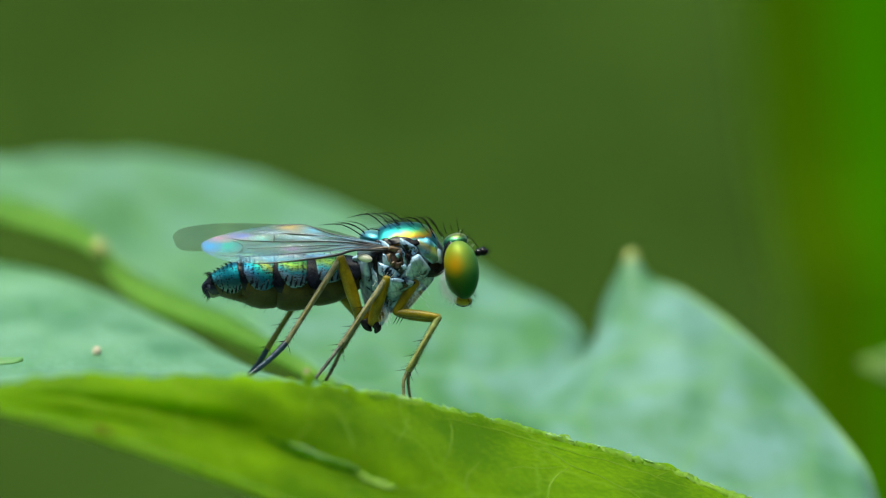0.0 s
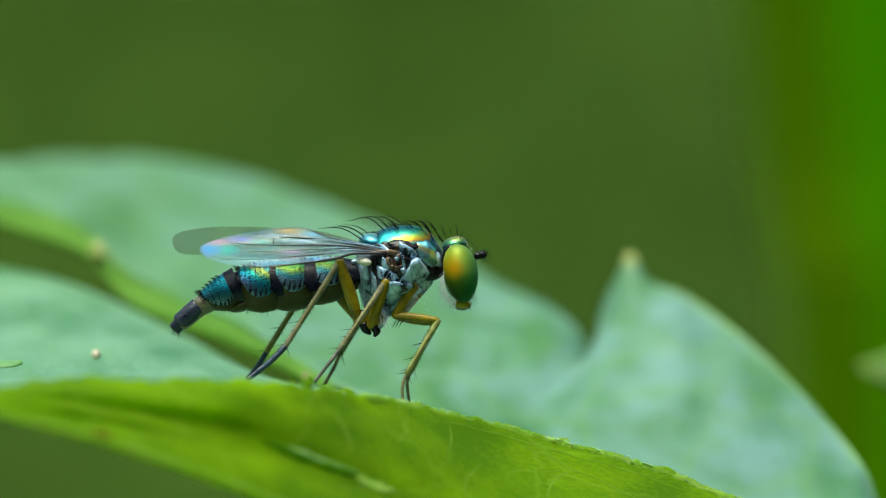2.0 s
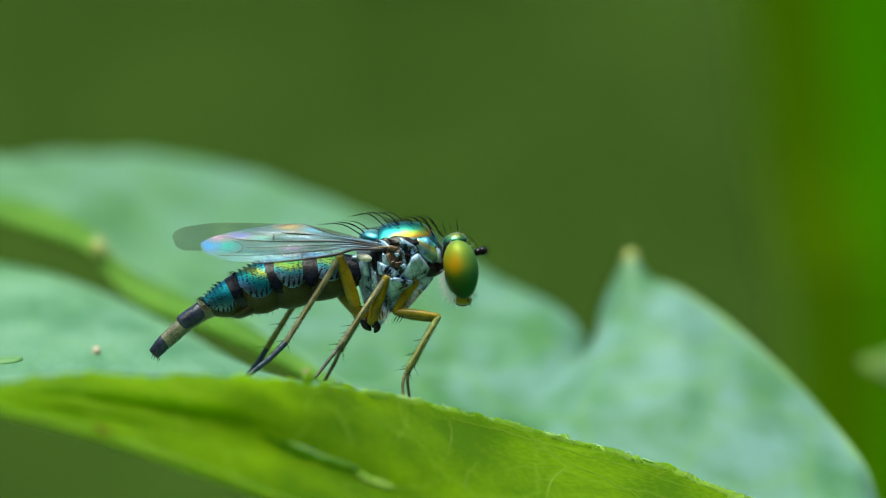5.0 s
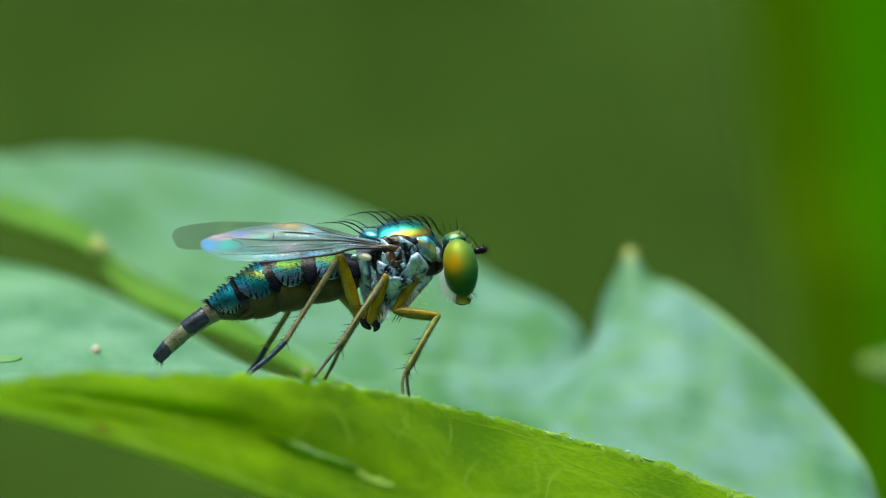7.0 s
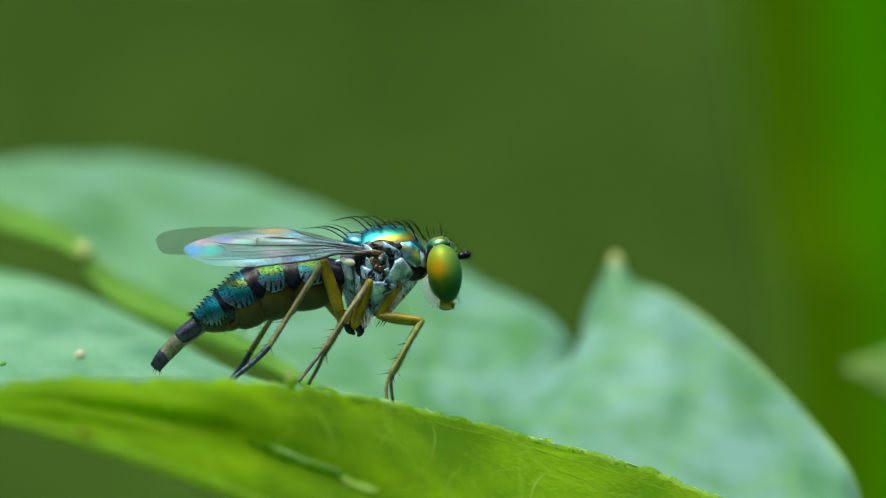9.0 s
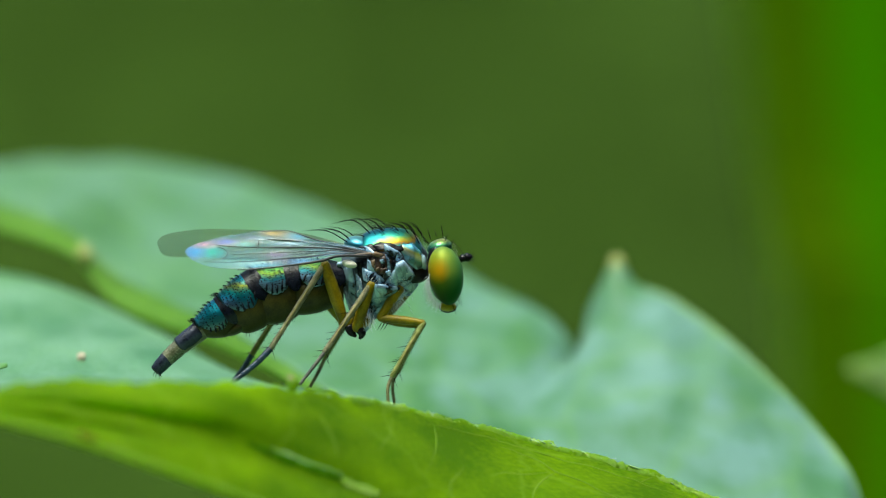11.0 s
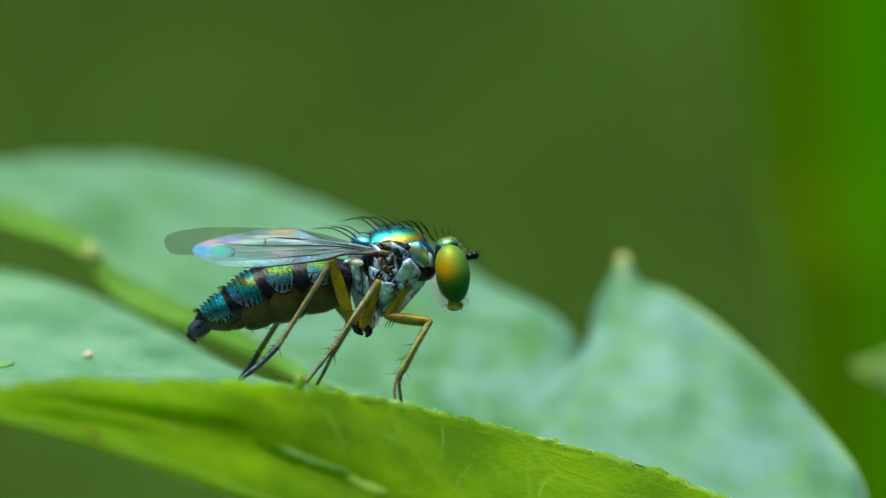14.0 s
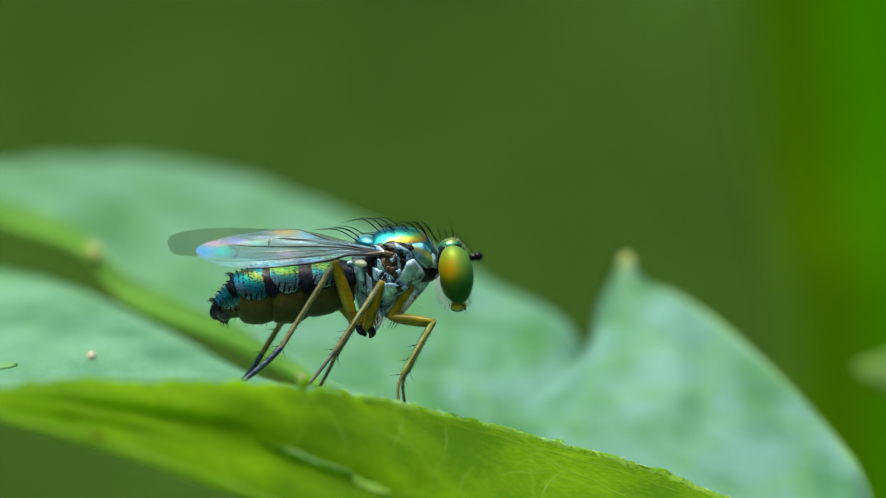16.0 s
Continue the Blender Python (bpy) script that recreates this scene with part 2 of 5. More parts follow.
M_MARGIN = leafy("grass_margin", (0.125, 0.215, 0.001), (0.16, 0.27, 0.001), (0.16, 0.27, 0.002), 0.7, 0.6, (0.42, 0.74, 0.001), coarse=0.05, fine=1.0, spec=0.05)
M_HEDGE = plain("hedge_leaf", (0.0255, 0.0535, 0.005), (0.0325, 0.0655, 0.007), 0.9, coarse=0.02, fine=0.4, depth=0.2, spec=0.05)
M_THICKET = plain("thicket_leaf", (0.030, 0.060, 0.008), (0.055, 0.105, 0.016), 0.7, coarse=0.02, fine=0.4, depth=0.2, spec=0.2)
M_GROUND = plain("soil_and_moss", (0.030, 0.055, 0.010), (0.05, 0.085, 0.014), 0.95, coarse=0.01, fine=0.2, depth=2.0, spec=0.05)

M_CUTICLE = plain("dark_cuticle", (0.002, 0.002, 0.004), (0.010, 0.009, 0.011), 0.25, 0.0, 6, 40, 0.004, 0.2)
M_BAND = plain("dark_band", (0.001, 0.002, 0.005), (0.008, 0.010, 0.020), 0.24, 0.0, 4, 20, 0.004, 0.28, 0.10)
M_BRISTLE = plain("bristle_black", (0.001, 0.001, 0.002), (0.004, 0.004, 0.005), 0.5, 0.0, 6, 40, 0.002, 0.06)
M_PALE_HAIR = plain("hair_silver", (0.50, 0.55, 0.55), (0.72, 0.76, 0.76), 0.45)
M_PLEURA = dusted("pruinose_plate", (0.007, 0.012, 0.024), (0.18, 0.30, 0.43), (0.47, 0.65, 0.82), 0.22)
M_FLANK = dusted("flank_dusted", (0.003, 0.005, 0.008), (0.016, 0.022, 0.032), (0.13, 0.17, 0.21), 0.32)
M_RUST = plain("wing_hinge", (0.006, 0.004, 0.003), (0.055, 0.028, 0.016), 0.35, 0, 9, 45, 0.014)
M_HALTER = plain("haltere_white", (0.62, 0.60, 0.48), (0.78, 0.76, 0.64), 0.45)
M_YELLOW = plain("leg_yellow", (0.10, 0.076, 0.001), (0.26, 0.20, 0.004), 0.34, 0, 4, 34, 0.012, 0.3)
M_TIBIA = plain("leg_grey_tan", (0.080, 0.075, 0.034), (0.275, 0.262, 0.16), 0.42, 0, 7, 40, 0.016, 0.28)
M_SHIN_FORE = plain("leg_straw", (0.10, 0.115, 0.020), (0.31, 0.35, 0.115), 0.42, 0, 7, 40, 0.014, 0.28)
# far shins: light coming through them is put into this greener colour
M_SHIN_FAR = plain("leg_olive_lit_through", (0.085, 0.094, 0.014), (0.24, 0.245, 0.058), 0.42, 0, 7, 40, 0.014, 0.28)
M_SHIN_STRIPE = plain("leg_pale_stripe", (0.20, 0.17, 0.05), (0.32, 0.28, 0.11), 0.45, 0, 6, 45, 0.006, 0.3)
M_TARSUS_FORE = plain("leg_dusky", (0.060, 0.060, 0.020), (0.21, 0.20, 0.08), 0.42, 0, 6, 40, 0.012)
M_TARSUS_MID = plain("leg_grey", (0.030, 0.032, 0.026), (0.13, 0.13, 0.10), 0.42, 0, 6, 40, 0.012)
M_TARSUS = plain("leg_dark", (0.004, 0.012, 0.024), (0.024, 0.048, 0.085), 0.38, 0, 7, 40, 0.012, 0.4)
M_BELLY = plain("belly_olive", (0.022, 0.019, 0.002), (0.066, 0.056, 0.006), 0.42, 0, 3, 30, 0.006, 0.25)
M_MEMBRANE = plain("pale_membrane", (0.070, 0.064, 0.034), (0.20, 0.185, 0.115), 0.30, 0, 4, 30, 0.012)
M_MEMBRANE_THIN = plain("stretched_membrane", (0.050, 0.054, 0.028), (0.18, 0.185, 0.115), 0.26, 0, 4, 30, 0.012)
M_OVI = plain("ovipositor_dark", (0.004, 0.006, 0.014), (0.030, 0.038, 0.064), 0.22, 0.15, 4, 30, 0.010, 0.45)
M_LABELLUM = plain("mouth_yellow", (0.32, 0.23, 0.004), (0.54, 0.42, 0.014), 0.3, 0, 6, 35)
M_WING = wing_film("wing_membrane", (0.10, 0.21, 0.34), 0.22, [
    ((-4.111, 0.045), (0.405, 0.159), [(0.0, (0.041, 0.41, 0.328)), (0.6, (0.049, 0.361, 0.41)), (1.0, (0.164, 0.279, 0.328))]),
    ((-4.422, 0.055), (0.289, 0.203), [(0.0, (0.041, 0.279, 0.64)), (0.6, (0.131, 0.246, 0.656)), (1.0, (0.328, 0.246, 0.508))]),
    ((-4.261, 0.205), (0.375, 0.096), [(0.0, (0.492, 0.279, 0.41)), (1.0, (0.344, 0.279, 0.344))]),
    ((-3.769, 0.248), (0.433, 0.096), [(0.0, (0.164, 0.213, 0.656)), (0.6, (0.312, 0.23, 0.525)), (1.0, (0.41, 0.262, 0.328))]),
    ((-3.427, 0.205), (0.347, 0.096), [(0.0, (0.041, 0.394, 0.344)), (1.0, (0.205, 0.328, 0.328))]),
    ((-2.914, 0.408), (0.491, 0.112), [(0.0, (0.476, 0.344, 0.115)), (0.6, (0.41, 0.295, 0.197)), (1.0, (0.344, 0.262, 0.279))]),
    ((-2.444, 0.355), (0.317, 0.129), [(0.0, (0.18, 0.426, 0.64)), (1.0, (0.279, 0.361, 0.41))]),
    # pale blue strips: sky reflected by the ruffled membrane, put in as colour
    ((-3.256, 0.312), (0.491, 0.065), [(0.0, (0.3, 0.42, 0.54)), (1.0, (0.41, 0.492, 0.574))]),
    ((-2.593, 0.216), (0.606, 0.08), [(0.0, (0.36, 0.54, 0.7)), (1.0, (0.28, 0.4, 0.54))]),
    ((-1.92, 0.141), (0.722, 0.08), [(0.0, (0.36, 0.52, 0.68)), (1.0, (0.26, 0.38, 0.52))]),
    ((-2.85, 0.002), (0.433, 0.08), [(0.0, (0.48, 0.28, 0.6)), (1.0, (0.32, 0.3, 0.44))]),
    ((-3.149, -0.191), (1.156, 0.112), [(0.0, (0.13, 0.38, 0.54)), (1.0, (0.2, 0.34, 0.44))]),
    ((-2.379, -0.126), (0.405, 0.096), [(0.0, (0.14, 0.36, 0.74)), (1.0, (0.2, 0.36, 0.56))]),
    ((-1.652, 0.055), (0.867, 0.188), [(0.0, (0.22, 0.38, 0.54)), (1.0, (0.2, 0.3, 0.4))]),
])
M_WING_FAR = wing_film("wing_membrane_far", (0.40, 0.33, 0.12), 0.34, (), 0.7)
M_WVEIN = plain("wing_vein", (0.006, 0.006, 0.010), (0.028, 0.026, 0.03), 0.4)
M_COSTA = plain("wing_root", (0.05, 0.03, 0.016), (0.19, 0.13, 0.07), 0.4)
M_TERGITE = sheen("tergite_green", [(0.0, (0.15, 0.23, 0.31)), (0.22, (0.07, 0.15, 0.21)), (0.36, (0.012, 0.12, 0.15)), (0.52, (0.085, 0.14, 0.016)),
                                    (0.66, (0.03, 0.15, 0.05)), (0.82, (0.008, 0.13, 0.18)), (1.0, (0.008, 0.12, 0.22))], (0.25, 0, 1), -0.12, 0.72, 0.85, 0.36, 19.0, 0.5)
M_TERGITE_BLUE = sheen("tergite_blue", [(0.0, (0.13, 0.20, 0.25)), (0.16, (0.06, 0.11, 0.20)), (0.36, (0.012, 0.15, 0.24)), (0.54, (0.014, 0.19, 0.16)),
                                    (0.68, (0.15, 0.17, 0.015)), (0.80, (0.02, 0.19, 0.22)), (1.0, (0.008, 0.18, 0.38))], (0.6, 0, 0.8), -0.36, 0.72, 0.85, 0.36, 19.0, 0.35)
M_TERGITE_TAIL = sheen("tergite_teal", [(0.0, (0.12, 0.18, 0.20)), (0.25, (0.03, 0.11, 0.15)), (0.5, (0.01, 0.15, 0.20)), (0.72, (0.012, 0.19, 0.24)), (1.0, (0.008, 0.17, 0.36))], (0.3, 0, 1), -0.2, 0.6, 0.85, 0.38, 19.0, 0.4)
M_NOTUM = sheen("notum_metal", [(0.0, (0.015, 0.09, 0.15)), (0.30, (0.012, 0.13, 0.16)), (0.52, (0.02, 0.16, 0.11)), (0.64, (0.11, 0.21, 0.04)), (0.74, (0.26, 0.22, 0.02)),
                                (0.80, (0.28, 0.14, 0.01)), (0.87, (0.03, 0.17, 0.16)), (1.0, (0.02, 0.12, 0.17))], (0.42, 0, -0.9), -1.70, 0.72, 0.9, 0.36, 0, 0.8, 0.005)
M_SCUT = sheen("scutellum_metal", [(0.0, (0.01, 0.06, 0.12)), (0.4, (0.03, 0.20, 0.30)), (1.0, (0.16, 0.42, 0.46))], (0, 0, 1), 1.36, 0.26, 0.85, 0.36)
M_SHOULDER = sheen("shoulder_metal", [(0.0, (0.22, 0.36, 0.48)), (0.3, (0.14, 0.38, 0.50)), (0.5, (0.52, 0.60, 0.52)), (0.68, (0.46, 0.44, 0.16)), (0.82, (0.12, 0.36, 0.40)), (1.0, (0.08, 0.28, 0.38))], (0.5, 0, 1), 1.45, 0.35, 0.7, 0.26)
M_VERTEX = sheen("vertex_metal", [(0.0, (0.03, 0.18, 0.18)), (0.4, (0.10, 0.30, 0.12)), (0.7, (0.42, 0.42, 0.08)), (1.0, (0.12, 0.34, 0.22))], (0, 0, 1), 1.36, 0.3, 0.9, 0.32, 34)


def eye_material():
    """Compound eye: green, darker towards the bottom, with an orange patch of structural colour and fine facets."""
    m, nodes, links, b = shader("compound_eye")
    co = nodes.new("ShaderNodeTexCoord").outputs["Object"]
    sep = nodes.new("ShaderNodeSeparateXYZ")
    links.new(co, sep.inputs[0])
    big = noise_tex(nodes, links, co, 3.0, 2)
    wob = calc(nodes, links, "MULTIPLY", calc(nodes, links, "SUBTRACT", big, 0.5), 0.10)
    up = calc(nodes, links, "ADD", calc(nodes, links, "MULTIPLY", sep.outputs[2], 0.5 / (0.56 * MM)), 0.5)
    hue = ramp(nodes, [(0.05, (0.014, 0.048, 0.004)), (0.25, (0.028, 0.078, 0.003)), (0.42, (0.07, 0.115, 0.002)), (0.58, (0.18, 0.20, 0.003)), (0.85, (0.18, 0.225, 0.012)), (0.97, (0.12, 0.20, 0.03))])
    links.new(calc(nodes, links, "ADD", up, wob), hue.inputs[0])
    d = nodes.new("ShaderNodeVectorMath")
    d.operation = "LENGTH"
    mp = nodes.new("ShaderNodeMapping")
    mp.inputs["Location"].default_value = (0.00014, 0, -0.00009)
    mp.inputs["Scale"].default_value = (1.0, 0.0, 0.95)
    links.new(co, mp.inputs["Vector"])
    links.new(mp.outputs[0], d.inputs[0])
    spot = ramp(nodes, [(0.05, (0.72, 0.72, 0.72)), (0.18, (0.45, 0.45, 0.45)), (0.40, (0, 0, 0))])
    links.new(calc(nodes, links, "ADD", calc(nodes, links, "MULTIPLY", d.outputs["Value"], 1 / (0.62 * MM)), wob), spot.inputs[0])
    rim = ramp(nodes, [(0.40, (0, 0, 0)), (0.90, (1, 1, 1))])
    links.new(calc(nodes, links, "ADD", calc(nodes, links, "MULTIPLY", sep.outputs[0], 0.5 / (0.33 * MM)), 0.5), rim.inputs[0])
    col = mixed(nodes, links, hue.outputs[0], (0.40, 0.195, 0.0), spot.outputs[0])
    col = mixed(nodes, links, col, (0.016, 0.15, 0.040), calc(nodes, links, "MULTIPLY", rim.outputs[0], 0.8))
    links.new(col, b.inputs["Base Color"])
    vor = nodes.new("ShaderNodeTexVoronoi")
    vor.inputs["Scale"].default_value = 55 / MM
    links.new(co, vor.inputs["Vector"])
    relief(nodes, links, b, vor.outputs["Distance"], 0.004, 0.35)
    b.inputs["Metallic"].default_value, b.inputs["Roughness"].default_value = 0.2, 0.46
    b.inputs["Specular IOR Level"].default_value = 0.15
    return m


M_EYE = eye_material()


# ---- mesh tools ----
def smooth_curve(points, n):
    """n points on a smooth line through the given ones."""
    p = [Vector(q) for q in points]
    if len(p) == 2:
        return [p[0].lerp(p[1], k / (n - 1)) for k in range(n)]
    p = [2 * p[0] - p[1], *p, 2 * p[-1] - p[-2]]
    m = len(p) - 3
    out = []
    for k in range(n):
        s = k / (n - 1) * m
        i = min(int(s), m - 1)
        t = s - i
        a, b, c, d = p[i:i + 4]
        out.append(0.5 * (2 * b + (c - a) * t + (2 * a - 5 * b + 4 * c - d) * t * t + (3 * b - a - 3 * c + d) * t ** 3))
    return out


def tube(bm, line, radii, n=8, flat=1.0, blunt=False):
    """A tapering tube along a line; radii are spread evenly over its length. flat squeezes it sideways (along y)."""
    rings = []
    k = len(line)
    if blunt:
        a, b = (line[0] - line[1]).normalized(), (line[-1] - line[-2]).normalized()
        head, tail = line[0] + a * radii[0] * 0.7, line[-1] + b * radii[-1] * 0.7
    for i, c in enumerate(line):
        t = (line[min(i + 1, k - 1)] - line[max(i - 1, 0)]).normalized()
        side = Vector((0, 1, 0)) - t * t.y
        side = side.normalized() if side.length > 0.05 else Vector((1, 0, 0))
        up = t.cross(side)
        s = i / (k - 1) * (len(radii) - 1)
        j = min(int(s), len(radii) - 2)
        r = radii[j] + (radii[j + 1] - radii[j]) * (s - j)
        rings.append([bm.verts.new((c + (side * math.cos(a) * flat + up * math.sin(a)) * r)) for a in (2 * math.pi * q / n for q in range(n))])
    if blunt:
        for at_end, tip in ((0, head), (-1, tail)):
            ring, mid = rings[at_end], line[at_end]
            cap = [bm.verts.new(mid.lerp(tip, 0.75) + (v.co - mid) * 0.66) for v in ring]
            rings.insert(0, cap) if at_end == 0 else rings.append(cap)
    for a, b in zip(rings, rings[1:]):
        for q in range(n):
            bm.faces.new((a[q], a[(q + 1) % n], b[(q + 1) % n], b[q]))
    bm.faces.new(rings[0][::-1])
    bm.faces.new(rings[-1])
    return bm


def hair(bm, base, tip, arch, r):
    """A bristle that bows upwards by arch and ends in a point."""
    a, b = Vector(base), Vector(tip)
    mid = a.lerp(b, 0.45) + Vector((0, 0, arch))
    tube(bm, smooth_curve([a, mid, b], 7), [r, r * 0.8, r * 0.12], 5)


def ball(bm, c, r, tilt=0.0, seg=24, rings=14):
    """An egg shape about c with half-axes r, turned by tilt degrees in the x-z plane."""
    m = Matrix.Translation(c) @ Euler((0, radians(tilt), 0)).to_matrix().to_4x4() @ Matrix.Diagonal((*r, 1))
    bmesh.ops.create_uvsphere(bm, u_segments=seg, v_segments=rings, radius=1.0, matrix=m)
    return bm


def rounded(bm, rows):
    """A body of elliptic rings: rows of (x, z, half-width, half-height)."""
    ends = []
    for x, z, w, h in rows:
        ends.append([bm.verts.new((x, w * math.cos(a), z + h * math.sin(a))) for a in (2 * math.pi * q / 28 for q in range(28))])
    for a, b in zip(ends, ends[1:]):
        for q in range(28):
            bm.faces.new((a[q], a[(q + 1) % 28], b[(q + 1) % 28], b[q]))
    bm.faces.new(ends[0])
    bm.faces.new(ends[-1][::-1])
    return bm


def blade(bm, one, two, nu, nv, thick, bulge):
    """A leaf blade between two edges (each a smooth line), bulged by bulge(u, v) along z and y, with real thickness."""
    a, b = smooth_curve(one, nu), smooth_curve(two, nu)
    grid = []
    for i in range(nu):
        row = []
        for j in range(nv):
            u, v = i / (nu - 1), j / (nv - 1)
            p = a[i].lerp(b[i], v) + Vector(bulge(u, v, a[i].lerp(b[i], v)))
            row.append(p)
        grid.append(row)
    layers = []
    for sgn in (1, -1):
        lay = []
        for i in range(nu):
            row = []
            for j in range(nv):
                du = grid[min(i + 1, nu - 1)][j] - grid[max(i - 1, 0)][j]
                dv = grid[i][min(j + 1, nv - 1)] - grid[i][max(j - 1, 0)]
                n = du.cross(dv)
                n = n.normalized() if n.length > 1e-9 else Vector((0, 0, 1))
                edge = min(j, nv - 1 - j, 2) / 2
                row.append(bm.verts.new(grid[i][j] + n * sgn * thick * (0.35 + 0.65 * edge) / 2))
            lay.append(row)
        layers.append(lay)
    up, lo = layers
    for i in range(nu - 1):
        for j in range(nv - 1):
            bm.faces.new((up[i][j], up[i + 1][j], up[i + 1][j + 1], up[i][j + 1]))
            bm.faces.new((lo[i][j], lo[i][j + 1], lo[i + 1][j + 1], lo[i + 1][j]))
        for j in (0, nv - 1):
            q = (up[i][j], lo[i][j], lo[i + 1][j], up[i + 1][j])
            bm.faces.new(q if j == 0 else q[::-1])
    for i in (0, nu - 1):
        for j in range(nv - 1):
            q = (up[i][j], up[i][j + 1], lo[i][j + 1], lo[i][j])
            bm.faces.new(q if i == 0 else q[::-1])
    return bm


def part(name, bm, material, parent=None, label="", origin=(0, 0, 0)):
    """Links a bmesh, in millimetres about origin, as one mesh object under its thing."""
    bmesh.ops.translate(bm, verts=bm.verts, vec=-Vector(origin))
    bmesh.ops.scale(bm, verts=bm.verts, vec=(MM, MM, MM))
    bmesh.ops.recalc_face_normals(bm, faces=bm.faces)
    me = bpy.data.meshes.new(name)
    bm.to_mesh(me)
    bm.free()
    me.polygons.foreach_set("use_smooth", [True] * len(me.polygons))
    me.materials.append(material)
    ob = new(name, me)
    if parent:
        ob.parent = parent
    if label:
        tagged(ob, label)
    return ob


def thing(name, origin, label, category, group="", kind=""):
    ob = new(name)
    ob.empty_display_size = 0.001
    ob.location = Vector(origin) * MM
    return tagged(ob, label, category, group, kind)


def ripple(p, size, k=0.0):
    return noise.noise(Vector((p.x * size + k, p.y * size * 0.6, p.z * size)))


# ---- ground and distance ----
bm = bmesh.new()
bmesh.ops.create_grid(bm, x_segments=60, y_segments=60, size=40000.0)
for v in bm.verts:
    v.co.z = -420 + 40 * noise.noise(v.co * 0.0011)
tagged(part("ground", bm, M_GROUND), "dark mossy soil far below the leaves", "ground", kind="structure")


def bank_height(x, y):
    """A broad mound: it rises from 1.5 m behind the plant and falls away to the sides and the back."""
    f = min(1.0, max(0.0, (y - 1500) / 2600))
    side = max(0.0, 1 - (abs(x) / 4200) ** 3)
    rear = min(1.0, max(0.0, (7500 - y) / 2500))
    return -430 + 870 * f * side * rear * rear * (3 - 2 * rear) + 8 * noise.noise(Vector((x * 0.003, y * 0.003, 0)))


def bank_leaves():
    bm = bmesh.new()
    rng = random.Random(4)
    for _ in range(16000):
        x, y = rng.uniform(-2400, 2400), rng.uniform(1500, 4100)
        c, size = Vector((x, y, bank_height(x, y) + rng.uniform(0, 12))), rng.uniform(14, 26)
        rot = Euler((rng.uniform(-0.1, 0.5), rng.uniform(-0.3, 0.3), rng.uniform(0, 6.3))).to_matrix()
        q = [bm.verts.new(c + rot @ Vector(w) * size) for w in ((0, -1, 0.1), (0.45, 0, 0), (0, 1, 0.1), (-0.45, 0, 0), (0, 0, -0.12))]
        for i in range(4):
            bm.faces.new((q[i], q[(i + 1) % 4], q[4]))
    return bm


tagged(part("bank_foliage", bank_leaves(), M_HEDGE), "green undergrowth far behind, quite out of focus", "foliage", kind="stuff")
bm = bmesh.new()
bmesh.ops.create_grid(bm, x_segments=90, y_segments=70, size=1.0)
for v in bm.verts:
    v.co = Vector((v.co.x * 4300, 4450 + v.co.y * 3100, 0))
    v.co.z = bank_height(v.co.x, v.co.y)
tagged(part("bank", bm, M_HEDGE), "green overgrown bank rising behind the plant", "bank", kind="structure")


def unseen_thicket():
    """Unseen undergrowth added to darken reflections and low sky: a bowl of foliage in front and at the sides, broken
    by clumps, with the leaves on it.
    """
    bm = bmesh.new()
    rng = random.Random(9)
    grid = []
    for i in range(121):
        a = math.radians(152 + 236 * i / 120)
        column = []
        for j in range(19):
            f = j / 18
            clump = noise.noise(Vector((math.cos(a) * 5, math.sin(a) * 5, f * 4))) + 0.5 * noise.noise(Vector((math.cos(a) * 13, math.sin(a) * 13, f * 9)))
            r = 1250 + 380 * f * f + 130 * clump
            column.append(bm.verts.new((r * math.cos(a), r * math.sin(a), -440 + (1250 + 260 * noise.noise(Vector((a * 4, 1, 0)))) * f)))
        grid.append(column)
    for p, q in zip(grid, grid[1:]):
        for j in range(18):
            bm.faces.new((p[j], q[j], q[j + 1], p[j + 1]))
    spots = [v.co.copy() for v in bm.verts]
    for _ in range(6000):
        c = rng.choice(spots) + Vector((rng.uniform(-60, 60), rng.uniform(-60, 60), rng.uniform(-40, 70)))
        size = rng.uniform(25, 55)
        rot = Euler((rng.uniform(-0.6, 0.6), rng.uniform(-0.6, 0.6), rng.uniform(0, 6.3))).to_matrix()
        q = [bm.verts.new(c + rot @ Vector(w) * size) for w in ((0, -1, 0.1), (0.45, 0, 0), (0, 1, 0.1), (-0.45, 0, 0), (0, 0, -0.12))]
        for k in range(4):
            bm.faces.new((q[k], q[(k + 1) % 4], q[4]))
    return bm


tagged(part("undergrowth", unseen_thicket(), M_THICKET), "dense green undergrowth out of view, added to darken reflections", "foliage", kind="stuff")

# ---- tall grass blade behind ----
grass = thing("grass_blade", (0, 0, 0), "tall blurred saturated green grass blade rising behind the leaves", "grass blade")
edge_a = [(9.4, 64, -430), (9.0, 62, -60), (8.719, 60, -6.143), (8.301, 60, 0), (7.466, 60, 6.143), (4.0, 58, 40), (-3.0, 52, 110)]
fold = [(12.2, 62, -430), (11.6, 61, -60), (10.808, 61, -6.166), (10.249, 61, 0), (9.48, 61, 6.166), (6.0, 59, 40), (-1.5, 53, 110)]
edge_b = [(26, 75, -430), (25, 72, -60), (24, 70, -11), (23.5, 69, 0), (23, 68, 11), (19, 62, 40), (8, 54, 110)]
part("margin", blade(bmesh.new(), edge_a, fold, 60, 8, 0.3, lambda u, v, p: (0, 0.4 * math.sin(math.pi * v), 0)), M_MARGIN, grass, "yellowish margin of the blade")
part("blade", blade(bmesh.new(), fold, edge_b, 60, 14, 0.4, lambda u, v, p: (0, 2 * math.sin(math.pi * v), 0)), M_BLADE, grass)
